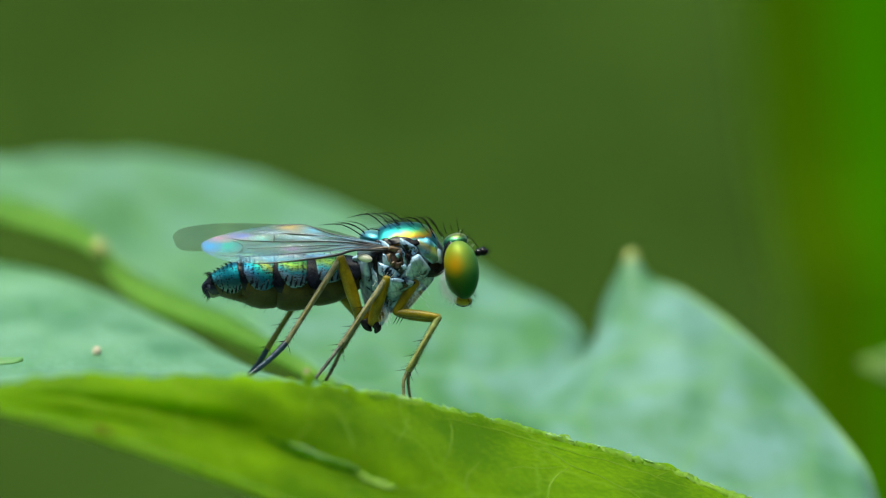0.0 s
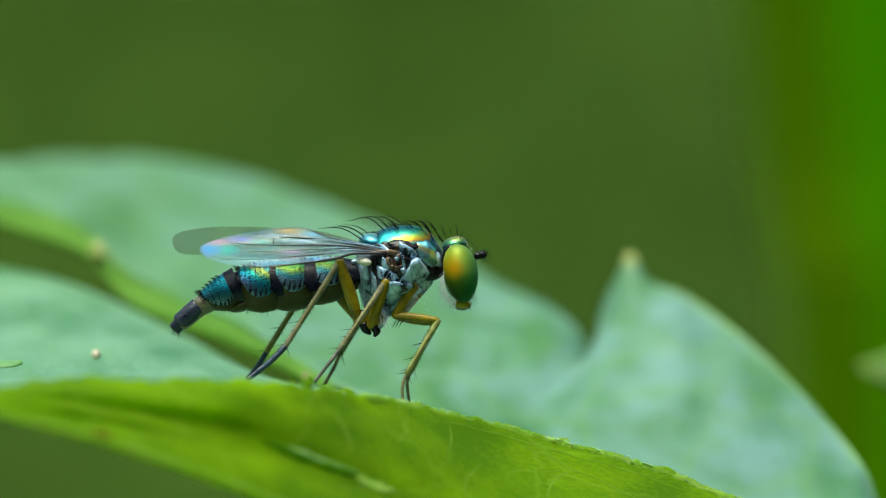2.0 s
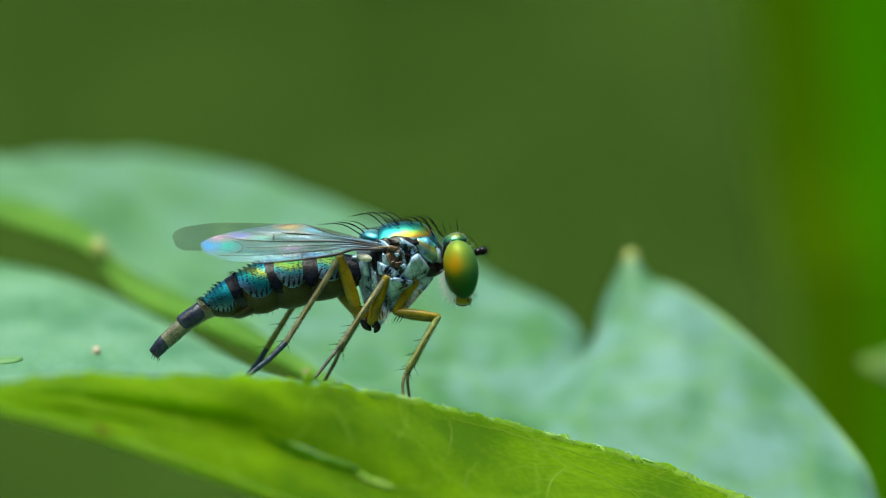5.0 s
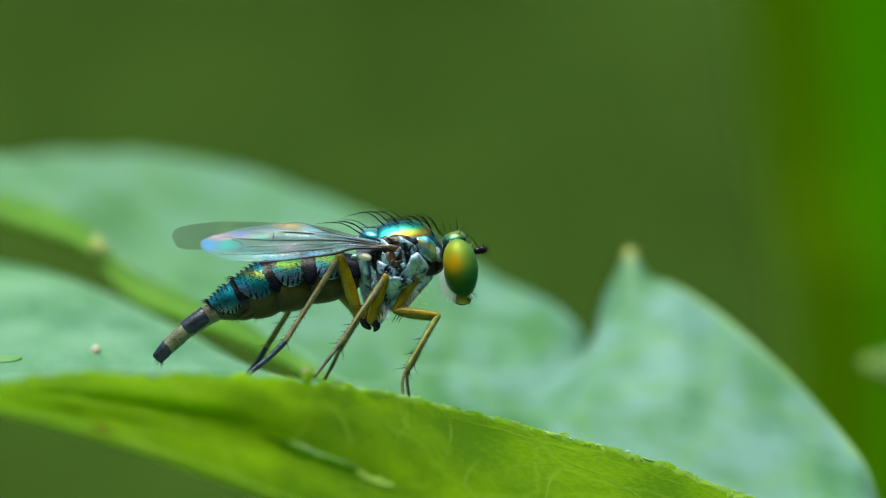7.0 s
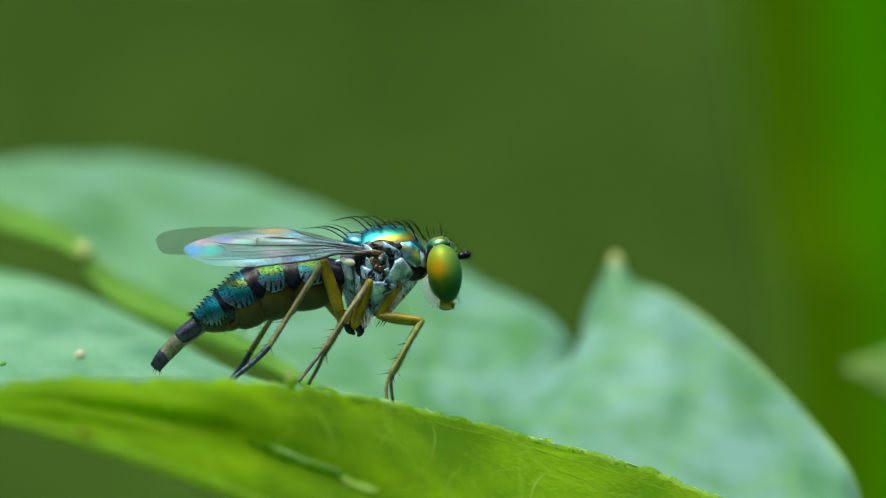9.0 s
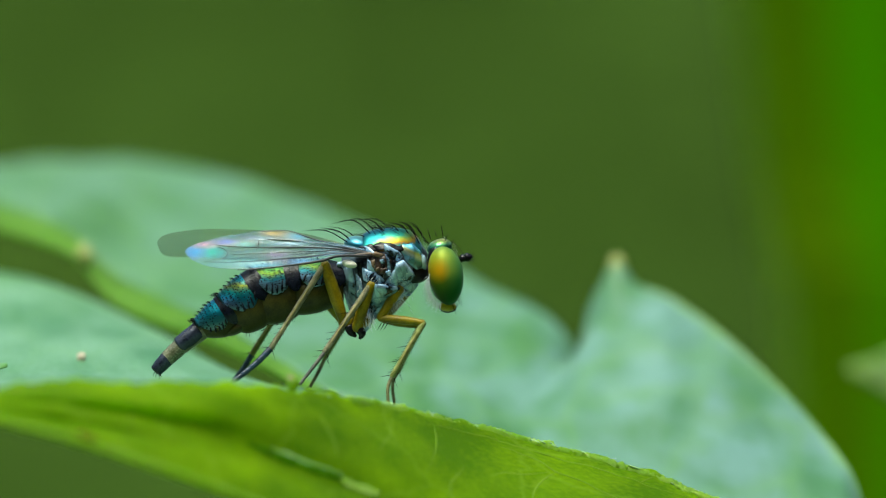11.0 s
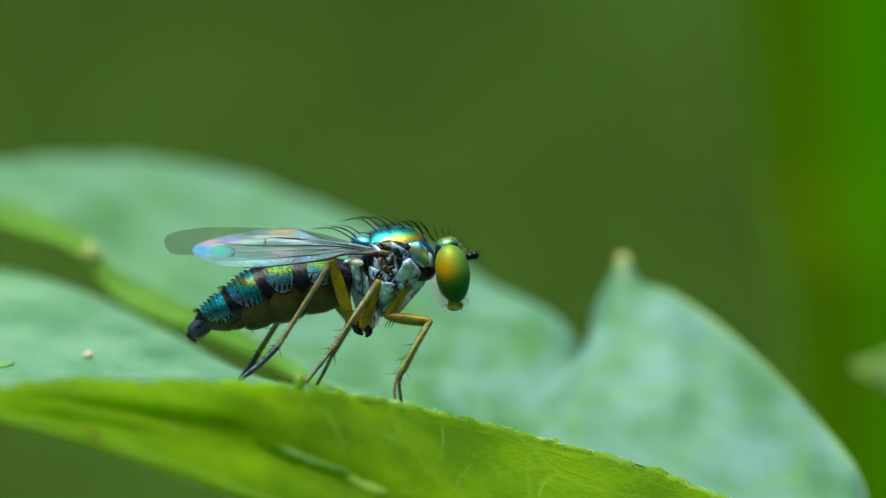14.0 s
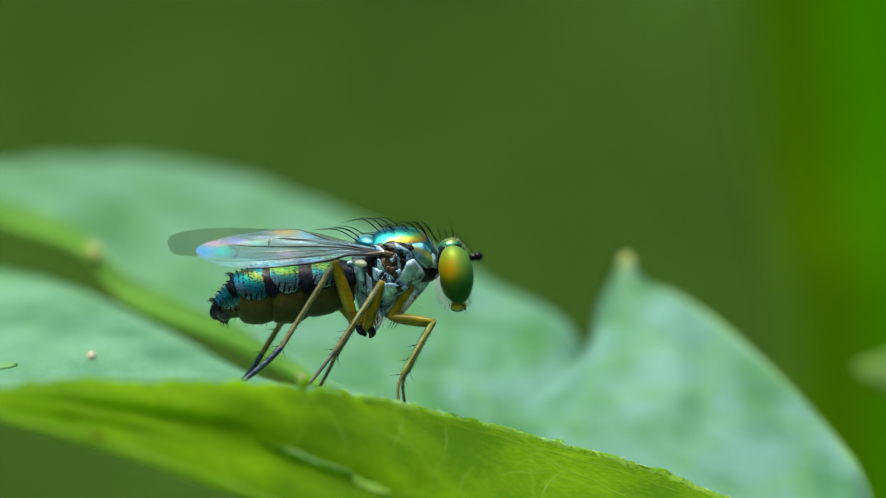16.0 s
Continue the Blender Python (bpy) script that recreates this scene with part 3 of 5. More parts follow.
rib = smooth_curve([tuple(Vector(a).lerp(Vector(b), 0.5) + Vector((0, 1.6, 0))) for a, b in zip(fold, edge_b)], 40)
part("midrib", tube(bmesh.new(), rib, [1.0, 0.8, 0.4], 8), M_BLADE, grass)

# ---- leaves ----
# the leaf on which the fly stands: its near half hangs down and lets the light through, its far half lies flat
RIDGE = [(-9.68, -8.6, -2.696), (-8.056, -8.2, -2.456), (-6.026, -7.4, -2.321), (-3.675, -6.2, -2.357), (-2.496, -5.0, -2.476), (-1.514, -3.7, -2.639), (-0.625, -2.5, -2.836), (1.237, -1.0, -3.315), (3.381, -0.3, -3.873), (5.636, 0, -4.704), (7.671, 0, -5.561)]
LOW = [(-9.642, -9.35, -2.447), (-8.014, -9.2, -2.931), (-6.798, -8.9, -3.242), (-5.375, -8.55, -3.679), (-3.948, -8.0, -4.192), (-2.518, -7.3, -4.764), (-1.08, -6.3, -5.309), (0.689, -5.1, -6.022), (2.791, -4.2, -6.888), (5.007, -3.6, -7.856), (7.022, -3.2, -8.822)]
FAR = [(-10.746, 12.5, -0.045), (-8.896, 11.8, -0.307), (-7.619, 11, -0.577), (-6.458, 10, -1.023), (-5.071, 8.5, -1.686), (-3.918, 6.6, -2.357), (-2.62, 4.6, -2.861), (-0.64, 2.6, -3.202), (1.252, 1.6, -3.499), (3.406, 1.2, -4.031), (6.095, 1, -5.05)]

front = thing("leaf", (-3.043, 0, -2.775), "bright yellow-green serrated leaf seen from its edge under the fly", "leaf", "leaves of the plant")
FO = tuple(front.location / MM)


def hang(u, v, p):
    """A rounded ridge, a long hollow that runs back under it, smaller folds below, and a crinkled upper edge."""
    left = max(0.0, min(1.0, (u - 0.06) / 0.16))
    right = max(0.0, min(1.0, (0.86 - u) / 0.25))
    brim = 0.40 + 0.42 * max(0.0, u - 0.29) - 0.5 * max(0.0, 0.29 - u) + 0.025 * ripple(p, 0.9, 3)
    step = 1 / (1 + math.exp(-(v - brim) / 0.06))
    hollow = 0.08 * left * right * (step - 0.1) * (1 - max(0.0, v - brim) / (1.05 - brim))
    swell = (0.06 + 0.40 * left * right) * min(1.0, max(0.0, v / brim)) ** 0.8 * (1 - step)
    second = 0.24 * math.exp(-((v - 0.78) / 0.07) ** 2) * math.exp(-((u - 0.2) / 0.12) ** 2)
    folds = 0.03 * min(1.0, v * 5, (1 - v) * 5) * math.sin(v * 19 - u * 12 + 1.5 * ripple(p, 0.5, 8))
    edge = 0.09 * (1 - v) ** 14 * ripple(p, 3.5, 9)
    return (0, hollow - swell + second + folds - 0.25 * math.sin(math.pi * v) * (1 - right), 0.08 * ripple(p, 0.55) + edge + 0.03 * ripple(p, 2.5, 7))


RISE = [b.z - a.z for a, b in zip(smooth_curve(RIDGE, 101), smooth_curve(FAR, 101))]


def flat(u, v, p):
    """The far half dips behind the ridge, with a shallow trough along its middle, before it rises."""
    i = round(u * 100)
    trough = 0.3 * max(0.0, min(1.0, RISE[i] - 0.1)) * math.exp(-((p.y - 0.8) / 2.2) ** 2)
    return (0, 0, 0.012 * ripple(p, 1.3, 3) + (hang(u, 0.0, p)[2] - 0.01) * (1 - v) ** 14 - max(0.12, RISE[i]) * 1.36 * (v - v ** 2.2) * (1 - 0.35 * v) - trough)


part("blade", blade(bmesh.new(), RIDGE, LOW, 260, 50, 0.09, hang), M_FRONT, front, "translucent yellow-green hanging half of the leaf", FO)
part("blade", blade(bmesh.new(), RIDGE, FAR, 120, 60, 0.09, flat), M_TOP, front, "pale waxy blue-green upper half of the leaf", FO)


def on_hang(u, v, lift=0.030):
    """A point just proud of the hanging half."""
    def at(uu, vv):
        f = min(0.9999, max(0.0, uu)) * 200
        i = int(f)
        p = RIDGE_LINE[i].lerp(RIDGE_LINE[i + 1], f - i).lerp(LOW_LINE[i].lerp(LOW_LINE[i + 1], f - i), vv)
        return p + Vector(hang(uu, vv, p))

    n = (at(u + 0.01, v) - at(u - 0.01, v)).cross(at(u, v + 0.01) - at(u, v - 0.01)).normalized()
    return at(u, v) + n * (lift if n.y < 0 else -lift)


RIDGE_LINE, LOW_LINE = smooth_curve(RIDGE, 201), smooth_curve(LOW, 201)


def uv_line(uv, n, lift=0.0):
    return [on_hang(q.x, q.z, lift) for q in smooth_curve([(u, 0, v) for u, v in uv], n)]


for uv, r in (([(0.64, 0.09), (0.675, 0.08), (0.7, 0.078), (0.75, 0.082), (0.77, 0.09), (0.795, 0.08), (0.815, 0.088), (0.83, 0.09), (0.843, 0.095), (0.87, 0.07)], 0.024),
              ([(0.71, 0.11), (0.73, 0.12), (0.745, 0.135), (0.76, 0.17), (0.78, 0.18), (0.795, 0.20), (0.815, 0.23), (0.84, 0.30)], 0.024),
              ([(0.76, 0.17), (0.75, 0.24), (0.745, 0.32), (0.745, 0.43)], 0.020), ([(0.705, 0.31), (0.715, 0.27), (0.73, 0.25), (0.755, 0.18)], 0.017),
              ([(0.645, 0.09), (0.65, 0.17), (0.65, 0.28), (0.645, 0.40)], 0.012), ([(0.47, 0.18), (0.495, 0.29), (0.515, 0.38), (0.525, 0.46)], 0.024),
              ([(0.245, 0.40), (0.255, 0.53), (0.265, 0.69)], 0.024), ([(0.83, 0.09), (0.835, 0.06), (0.84, 0.035)], 0.016), ([(0.853, 0.005), (0.857, 0.03), (0.865, 0.04), (0.873, 0.05)], 0.026),
              ([(0.60, 0.12), (0.60, 0.24), (0.59, 0.36)], 0.016), ([(0.68, 0.30), (0.67, 0.42), (0.675, 0.55)], 0.016)):
    part("vein", tube(bmesh.new(), uv_line(uv, 30, 0.046), [r * 0.25, r * 0.75, r * 0.85, r * 0.65, r * 0.25], 8, 0.5), M_VEIN, front, "pale leaf vein", FO)


def patch(upper, lower, n, thick, lift, rough):
    """A thin raised patch of the surface between two lines on it."""
    return blade(bmesh.new(), uv_line(upper, 2 * n, lift), uv_line(lower, 2 * n, lift), n, 8, thick, lambda u, v, p: (0, -rough * abs(ripple(p, 7.0, 2)), rough * ripple(p, 9.0, 6)))


# a dark strip laid on the blade; the crease's shade is its colour
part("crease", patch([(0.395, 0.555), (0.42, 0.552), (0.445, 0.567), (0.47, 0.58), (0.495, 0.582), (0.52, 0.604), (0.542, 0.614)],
                     [(0.395, 0.56), (0.415, 0.585), (0.44, 0.61), (0.462, 0.632), (0.482, 0.624), (0.51, 0.644), (0.545, 0.634)], 60, 0.02, 0.075, 0.03), M_CREASE_SHADE, front, "deep green strip on the leaf, dark for the shade in a crease", FO)
part("crease_edge", patch([(0.43, 0.535), (0.45, 0.545), (0.475, 0.556), (0.495, 0.563), (0.515, 0.583), (0.545, 0.602)], [(0.43, 0.54), (0.45, 0.558), (0.475, 0.575), (0.495, 0.574), (0.515, 0.591), (0.545, 0.609)], 50, 0.02, 0.085, 0.03), M_GLINT, front, "pale bluish strip for the highlight above the crease", FO)
part("scar", patch([(0.535, 0.617), (0.545, 0.612), (0.56, 0.618), (0.578, 0.63), (0.600, 0.652)], [(0.535, 0.632), (0.548, 0.660), (0.56, 0.674), (0.578, 0.690), (0.602, 0.668)], 40, 0.02, 0.055, 0.05), M_SCAR, front, "pale scraped patch at the end of the crease", FO)
part("brown_spot", ball(bmesh.new(), on_hang(0.238, 0.955, 0.0), (0.24, 0.06, 0.09), 18), M_SPOT, front, "small brownish blemish near the lower rim", FO)
part("tooth", ball(bmesh.new(), (-2.492, -4.9, -2.415), (0.11, 0.08, 0.16), 12), M_RIM, front, "small pointed tooth on the leaf's edge", FO)
part("tooth_tip", ball(bmesh.new(), (-2.523, -4.9, -2.29), (0.07, 0.05, 0.075), 12), M_TIP, front, "pale dry tip of the tooth", FO)


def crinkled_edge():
    """A crumpled rim along the upper edge, coloured paler for the light it catches."""
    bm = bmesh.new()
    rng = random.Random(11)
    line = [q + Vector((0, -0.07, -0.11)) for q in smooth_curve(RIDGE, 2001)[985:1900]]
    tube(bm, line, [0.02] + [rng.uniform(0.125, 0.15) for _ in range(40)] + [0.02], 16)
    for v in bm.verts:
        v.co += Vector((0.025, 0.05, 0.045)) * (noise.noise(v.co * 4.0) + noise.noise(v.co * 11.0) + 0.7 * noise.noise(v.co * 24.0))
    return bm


part("lower_rim", tube(bmesh.new(), LOW_LINE, [0.06, 0.09, 0.11, 0.10], 8), M_RIM, front, "lower rim of the leaf, coloured paler for its lit edge", FO)
part("crinkled_edge", crinkled_edge(), M_RIM, front, "crinkled rim of the leaf, coloured paler for the light on it", FO)
# small lumps, pale in place of the rim's glints
bm = bmesh.new()
rng = random.Random(31)
line = smooth_curve(RIDGE, 1001)
for _ in range(75):
    k = round(1000 * rng.triangular(0.46, 0.95, 0.75))
    size = rng.uniform(0.018, 0.042)
    first = len(bm.verts)
    ball(bm, line[k] + Vector((0, -0.08 - rng.uniform(0, 0.08), rng.uniform(-0.06, 0.03))), (size * rng.uniform(1.2, 3.5), size * 0.8, size * rng.uniform(0.25, 0.7)), rng.uniform(10, 60), 12, 10)
    bm.verts.ensure_lookup_table()
    for v in bm.verts[first:]:
        v.co += Vector((0.010, 0.010, 0.010)) * (noise.noise(v.co * 14.0) + 0.6 * noise.noise(v.co * 35.0))
part("rim_crumples", bm, M_GLINT, front, "crumpled flecks along the rim, coloured pale for its glints", FO)
bm = bmesh.new()
rng = random.Random(12)
for k in (600, 655, 700, 742, 781, 803, 828, 846, 851, 872, 893, 905):
    q = line[k] + Vector((0, -0.06, 0.02))
    hair(bm, q, q + Vector((rng.uniform(0.08, 0.28), rng.uniform(-0.1, 0.05), rng.uniform(-0.18, 0.05))), rng.uniform(0.02, 0.05), 0.0045)
part("rim_fringe", bm, M_PALE_HAIR, front, "tiny whitish hairs on the rim", FO)

# large leaf behind, with two pointed teeth
back = thing("leaf", (0.179, 9, -2.9), "pale waxy blue-green serrated leaf out of focus behind", "leaf", "leaves of the plant")
BO = tuple(back.location / MM)
B_LOW = [(-10.733, 14.5, 1.218), (-8.967, 13.5, 1.018), (-7.787, 12.5, 0.717), (-7.03, 12.0, 0.295), (-6.206, 11.0, -0.509), (-5.095, 9.5, -0.999), (-3.709, 7.27, -1.621), (-2.02, 4.89, -2.623), (-0.798, 4.29, -3.185), (-0.334, 3.99, -3.398), (0.13, 3.82, -3.554), (0.592, 3.82, -3.704), (1.055, 3.82, -3.852), (1.519, 3.82, -3.983), (1.982, 3.82, -4.099), (2.446, 3.82, -4.215), (2.908, 3.82, -4.327), (3.372, 3.82, -4.459), (3.835, 3.82, -4.603), (4.299, 3.82, -4.713), (4.762, 3.82, -4.811), (5.226, 3.83, -4.909), (5.687, 3.96, -5.01), (6.15, 4.09, -5.112), (6.613, 4.22, -5.213), (7.076, 4.25, -5.292), (7.539, 4.25, -5.36), (8.002, 4.25, -5.447), (8.465, 4.25, -5.564), (8.928, 4.25, -5.679)]
B_ROLL = [(-10.688, 13.6, 0.835), (-8.929, 12.6, 0.558), (-7.754, 11.6, 0.238), (-7.053, 11, -0.102), (-6.182, 10.2, -1.025), (-5.078, 8.8, -1.465), (-3.702, 6.9, -2.006), (-2.019, 4.8, -2.864)]
B_TOP = [(-11.108, 22.0, 1.582), (-9.324, 22.0, 1.784), (-8.016, 22.0, 1.939), (-6.589, 22.0, 1.974), (-5.387, 21.5, 1.816), (-3.954, 21.0, 1.515), (-2.159, 18.96, 0.88), (-0.279, 17.02, 0.12), (1.418, 14.77, -0.79), (2.176, 13.46, -1.11), (2.70, 12.21, -1.60), (3.02, 12.06, -2.12), (3.20, 11.84, -3.3), (3.18, 11.84, -2.40), (3.17, 11.84, -1.65), (3.28, 11.84, -1.06), (3.52, 11.84, -0.58), (3.784, 11.84, -0.102), (3.996, 11.69, -0.442), (4.219, 11.47, -0.657), (4.698, 11.1, -0.826), (5.242, 10.66, -1.174), (5.779, 10.06, -1.599), (6.313, 9.47, -2.088), (6.844, 8.88, -2.631), (7.378, 8.14, -3.224), (7.907, 7.4, -3.869), (8.222, 6.66, -4.353), (8.45, 6.29, -5.041), (8.561, 6.29, -6.07)]
B_EVEN = [*B_TOP[:11], (2.889, 12.06, -1.739), (3.093, 11.99, -1.806), (3.184, 11.99, -1.738), (3.298, 11.99, -1.556), (3.432, 11.84, -1.26), (3.59, 11.84, -1.079), (3.784, 11.84, -0.92), (3.996, 11.69, -0.828), (4.241, 11.47, -0.782), *B_TOP[20:]]
TOOTHED = [b - a for a, b in zip(smooth_curve(B_EVEN, 240), smooth_curve(B_TOP, 240))]


def wavy(u, v, p):
    """Soft waves; the teeth of the margin show at its rim alone."""
    d = TOOTHED[round(u * 239)] * (v ** 10 - v)
    return (d.x, d.y, d.z + 0.22 * ripple(p, 0.30, 5) * math.sin(math.pi * v) + 0.09 * ripple(p, 0.9, 2) + 0.25 * math.sin(math.pi * v) * (1 - u))


part("blade", blade(bmesh.new(), B_LOW, B_TOP, 240, 110, 0.15, wavy), M_BACK, back, "", BO)
part("margin", tube(bmesh.new(), smooth_curve(B_TOP, 240)[158:236], [0.05, 0.09, 0.11, 0.11], 8), M_EDGE, back, "yellow-green rim of the leaf", BO)
part("notch_fold", ball(bmesh.new(), (3.17, 9.0, -2.30), (0.14, 0.22, 0.25), 8), M_ROLL, back, "yellow-green fold in the notch of the leaf", BO)
part("rolled_margin", blade(bmesh.new(), B_LOW[:8], B_ROLL, 80, 12, 0.15, lambda u, v, p: (0, -0.3 * math.sin(math.pi * v * 0.5), 0.05 * ripple(p, 0.8, 4))), M_ROLL, back, "saturated green rolled-down margin", BO)
part("tooth", ball(bmesh.new(), (3.783, 11.75, -0.216), (0.16, 0.13, 0.21), 5), M_TOOTH, back, "pale dry tip of a leaf tooth", BO)
part("tooth", ball(bmesh.new(), (-6.86, 10.6, -0.011), (0.16, 0.14, 0.24), -12), M_TOOTH, back, "pale dry tip of a leaf tooth", BO)

# small leaf further off
small = thing("leaf", (10.043, 19, -2.335), "small pale green leaf tip, strongly blurred", "leaf", "leaves of the plant")
SO = tuple(small.location / MM)
part("blade", blade(bmesh.new(), [(8.665, 18, -2.476), (9.016, 18, -2.651), (9.691, 19, -3.039), (11.031, 20, -3.524)], [(8.665, 18, -2.429), (9.057, 19, -2.264), (9.779, 21, -2.025), (11.182, 23, -1.684)], 30, 14, 0.15, lambda u, v, p: (0, 0, 0.1 * math.sin(math.pi * v))), M_DULL, small, "", SO)

# a seed husk lying on the far half of the leaf
def on_far(u, v):
    i = round(u * 100)
    p = smooth_curve(RIDGE, 101)[i].lerp(smooth_curve(FAR, 101)[i], v)
    return p + Vector(flat(u, v, p))


SEED = on_far(0.21, 0.545) + Vector((0.07, 0, 0.03))
seed = thing("seed_husk", SEED, "tiny pale brown seed husk lying on the leaf", "seed")
part("husk", ball(bmesh.new(), SEED + Vector((0, 0, 0.07)), (0.085, 0.085, 0.10), 20), M_EGG, seed, "", SEED)

# pale sliver added over the ridge for a sheen streak on the far half
sliver = thing("leaf", (-8.975, -1.5, -2.329), "narrow yellow-green sliver standing for a sheen streak on the far half", "leaf", "leaves of the plant")
VO = tuple(sliver.location / MM)
part("blade", blade(bmesh.new(), [(-10.038, -1.5, -2.244), (-8.762, -1.5, -2.191), (-8.128, -1.4, -2.16), (-7.924, -1.2, -2.119)], [(-10.064, -1, -2.04), (-8.784, -1, -2.06), (-8.145, -1, -2.075), (-7.928, -1.1, -2.099)], 30, 10, 0.05, lambda u, v, p: (0, 0, 0.05 * math.sin(math.pi * v))), M_SHEEN_SLIVER, sliver, "", VO)

# the plant's stem, out of sight beside the view, with a stalk to each leaf and to the sliver
stem = thing("plant_stem", (-46, 6, -430), "upright green plant stem that carries the leaves", "stem")
TO = tuple(stem.location / MM)
part("stalk", tube(bmesh.new(), smooth_curve([(-46, 6, -430), (-44, 7, -200), (-45, 6, -20), (-47, 6, 40)], 40), [3.2, 2.6, 2.0, 1.4], 14), M_BLADE, stem, "", TO)
for name, ob, o, line in (("petiole", front, FO, [(-45, 6, -9), (-30, 0, -5), (-15, -4, -3.2), (-9.6, -4.8, -2.75)]), ("petiole", back, BO, [(-45, 6, -4), (-30, 14, -0.5), (-14, 17, 1.0), (-10, 17.5, 1.4)]),
                          ("petiole", sliver, VO, [(-45, 6, -6), (-28, 2, -3.4), (-14, -1, -2.3), (-9.8, -1.2, -2.1)])):
    part(name, tube(bmesh.new(), smooth_curve(line, 30), [0.9, 0.7, 0.4, 0.25], 10), M_FRONT, ob, "", o)
part("petiole", tube(bmesh.new(), smooth_curve([(10.6, 21, -2.6), (16, 34, -8), (20, 42, -60), (22, 50, -430)], 40), [0.25, 0.5, 1.0, 1.4], 10), M_DULL, small, "", SO)

# ---- fly ----
FLY = (-1.007, 0, -1.275)
fly = thing("long_legged_fly", FLY, "small metallic green long-legged fly standing on the leaf edge", "fly")


def piece(name, bm, material, parent=None, label=""):
    return part(name, bm, material, parent or fly, label, FLY)


# thorax
BODY = [(-1.629, -0.15, 0.16, 0.171), (-1.489, -0.268, 0.36, 0.471), (-1.275, -0.311, 0.5, 0.621), (-1.007, -0.311, 0.55, 0.771), (-0.739, -0.204, 0.55, 0.686), (-0.471, -0.107, 0.48, 0.579), (-0.257, -0.064, 0.36, 0.45), (-0.107, -0.086, 0.22, 0.279), (0, -0.15, 0.14, 0.193)]
thorax = piece("thorax", rounded(bmesh.new(), BODY), M_FLANK, None, "blackish thorax under the plates")


def notum():
    bm = bmesh.new()
    rows = [(-1.243, -0.225, 0.5, 0.6), (-1.114, -0.289, 0.56, 0.75), (-0.9, -0.279, 0.58, 0.771), (-0.686, -0.204, 0.57, 0.718), (-0.471, -0.107, 0.51, 0.611), (-0.289, -0.064, 0.42, 0.514), (-0.171, -0.064, 0.32, 0.386), (-0.096, -0.075, 0.22, 0.257)]
    ring = []
    for i, (x, z, w, h) in enumerate(rows):
        lo = 0.42 + 0.10 * math.sin(i * 1.3)
        ring.append([bm.verts.new((x, w * math.cos(a) * 1.01, z + h * math.sin(a) * 1.01)) for a in (lo + (math.pi - 2 * lo) * q / 24 for q in range(25))])
    for a, b in zip(ring, ring[1:]):
        for q in range(24):
            bm.faces.new((a[q], a[q + 1], b[q + 1], b[q]))
    return bm


body = piece("notum", notum(), M_NOTUM, thorax, "gold, green and cyan metallic back")
mod = body.modifiers.new("thickness", "SOLIDIFY")
mod.thickness = 0.02 * MM
mod = body.modifiers.new("smooth", "SUBSURF")
mod.levels = mod.render_levels = 2
piece("scutellum", ball(bmesh.new(), (-1.286, 0, 0.171), (0.30, 0.38, 0.18), 14), M_SCUT, thorax, "cyan-blue metallic scutellum")

def flank(x, z):
    """Half-width of the thorax at a point of its side view."""
    for (x0, z0, w0, h0), (x1, z1, w1, h1) in zip(BODY, BODY[1:]):
        if x <= x1 or x1 == BODY[-1][0]:
            f = min(1, max(0, (x - x0) / (x1 - x0)))
            zc, w, h = z0 + (z1 - z0) * f, w0 + (w1 - w0) * f, h0 + (h1 - h0) * f
            return w * math.sqrt(max(0.06, 1 - ((z - zc) / h) ** 2))


def plate(outline, side, lift=0.07):
    """A side plate: a rounded outline laid on the flank, domed, with a turned-down rim."""
    bm = bmesh.new()
    ends = [Vector((x, 0, z)) for x, z in (*outline, outline[0])]
    pts = [a.lerp(b, k / 8) for a, b in zip(ends, ends[1:]) for k in range(8)]
    m = len(pts)
    for _ in range(2):
        pts = [(pts[k - 1] + 2 * pts[k] + pts[(k + 1) % m]) / 4 for k in range(m)]
    c = sum(pts, Vector()) / len(pts)
    tilt = random.Random(round(c.x * 977 + c.z * 131))
    tx, tz = tilt.uniform(-0.35, 0.35), tilt.uniform(-0.15, 0.45)
    loops = []
    for s, up in ((1.30, -0.05), (1.26, 0.50), (1.14, 0.85), (0.80, 0.98), (0.5, 1.0), (0.25, 1.0), (0.08, 1.0)):
        loops.append([bm.verts.new((q.x, side * (flank(q.x, q.z) + lift * up + max(0, up) * (tx * (q.x - c.x) + tz * (q.z - c.z)) + 0.035 * ripple(q, 6.0)), q.z)) for q in (c.lerp(p, s) for p in pts)])
    for a, b in zip(loops, loops[1:]):
        for k in range(m):
            bm.faces.new((a[k], a[(k + 1) % m], b[(k + 1) % m], b[k]))
    bm.faces.new(loops[-1])
    return bm


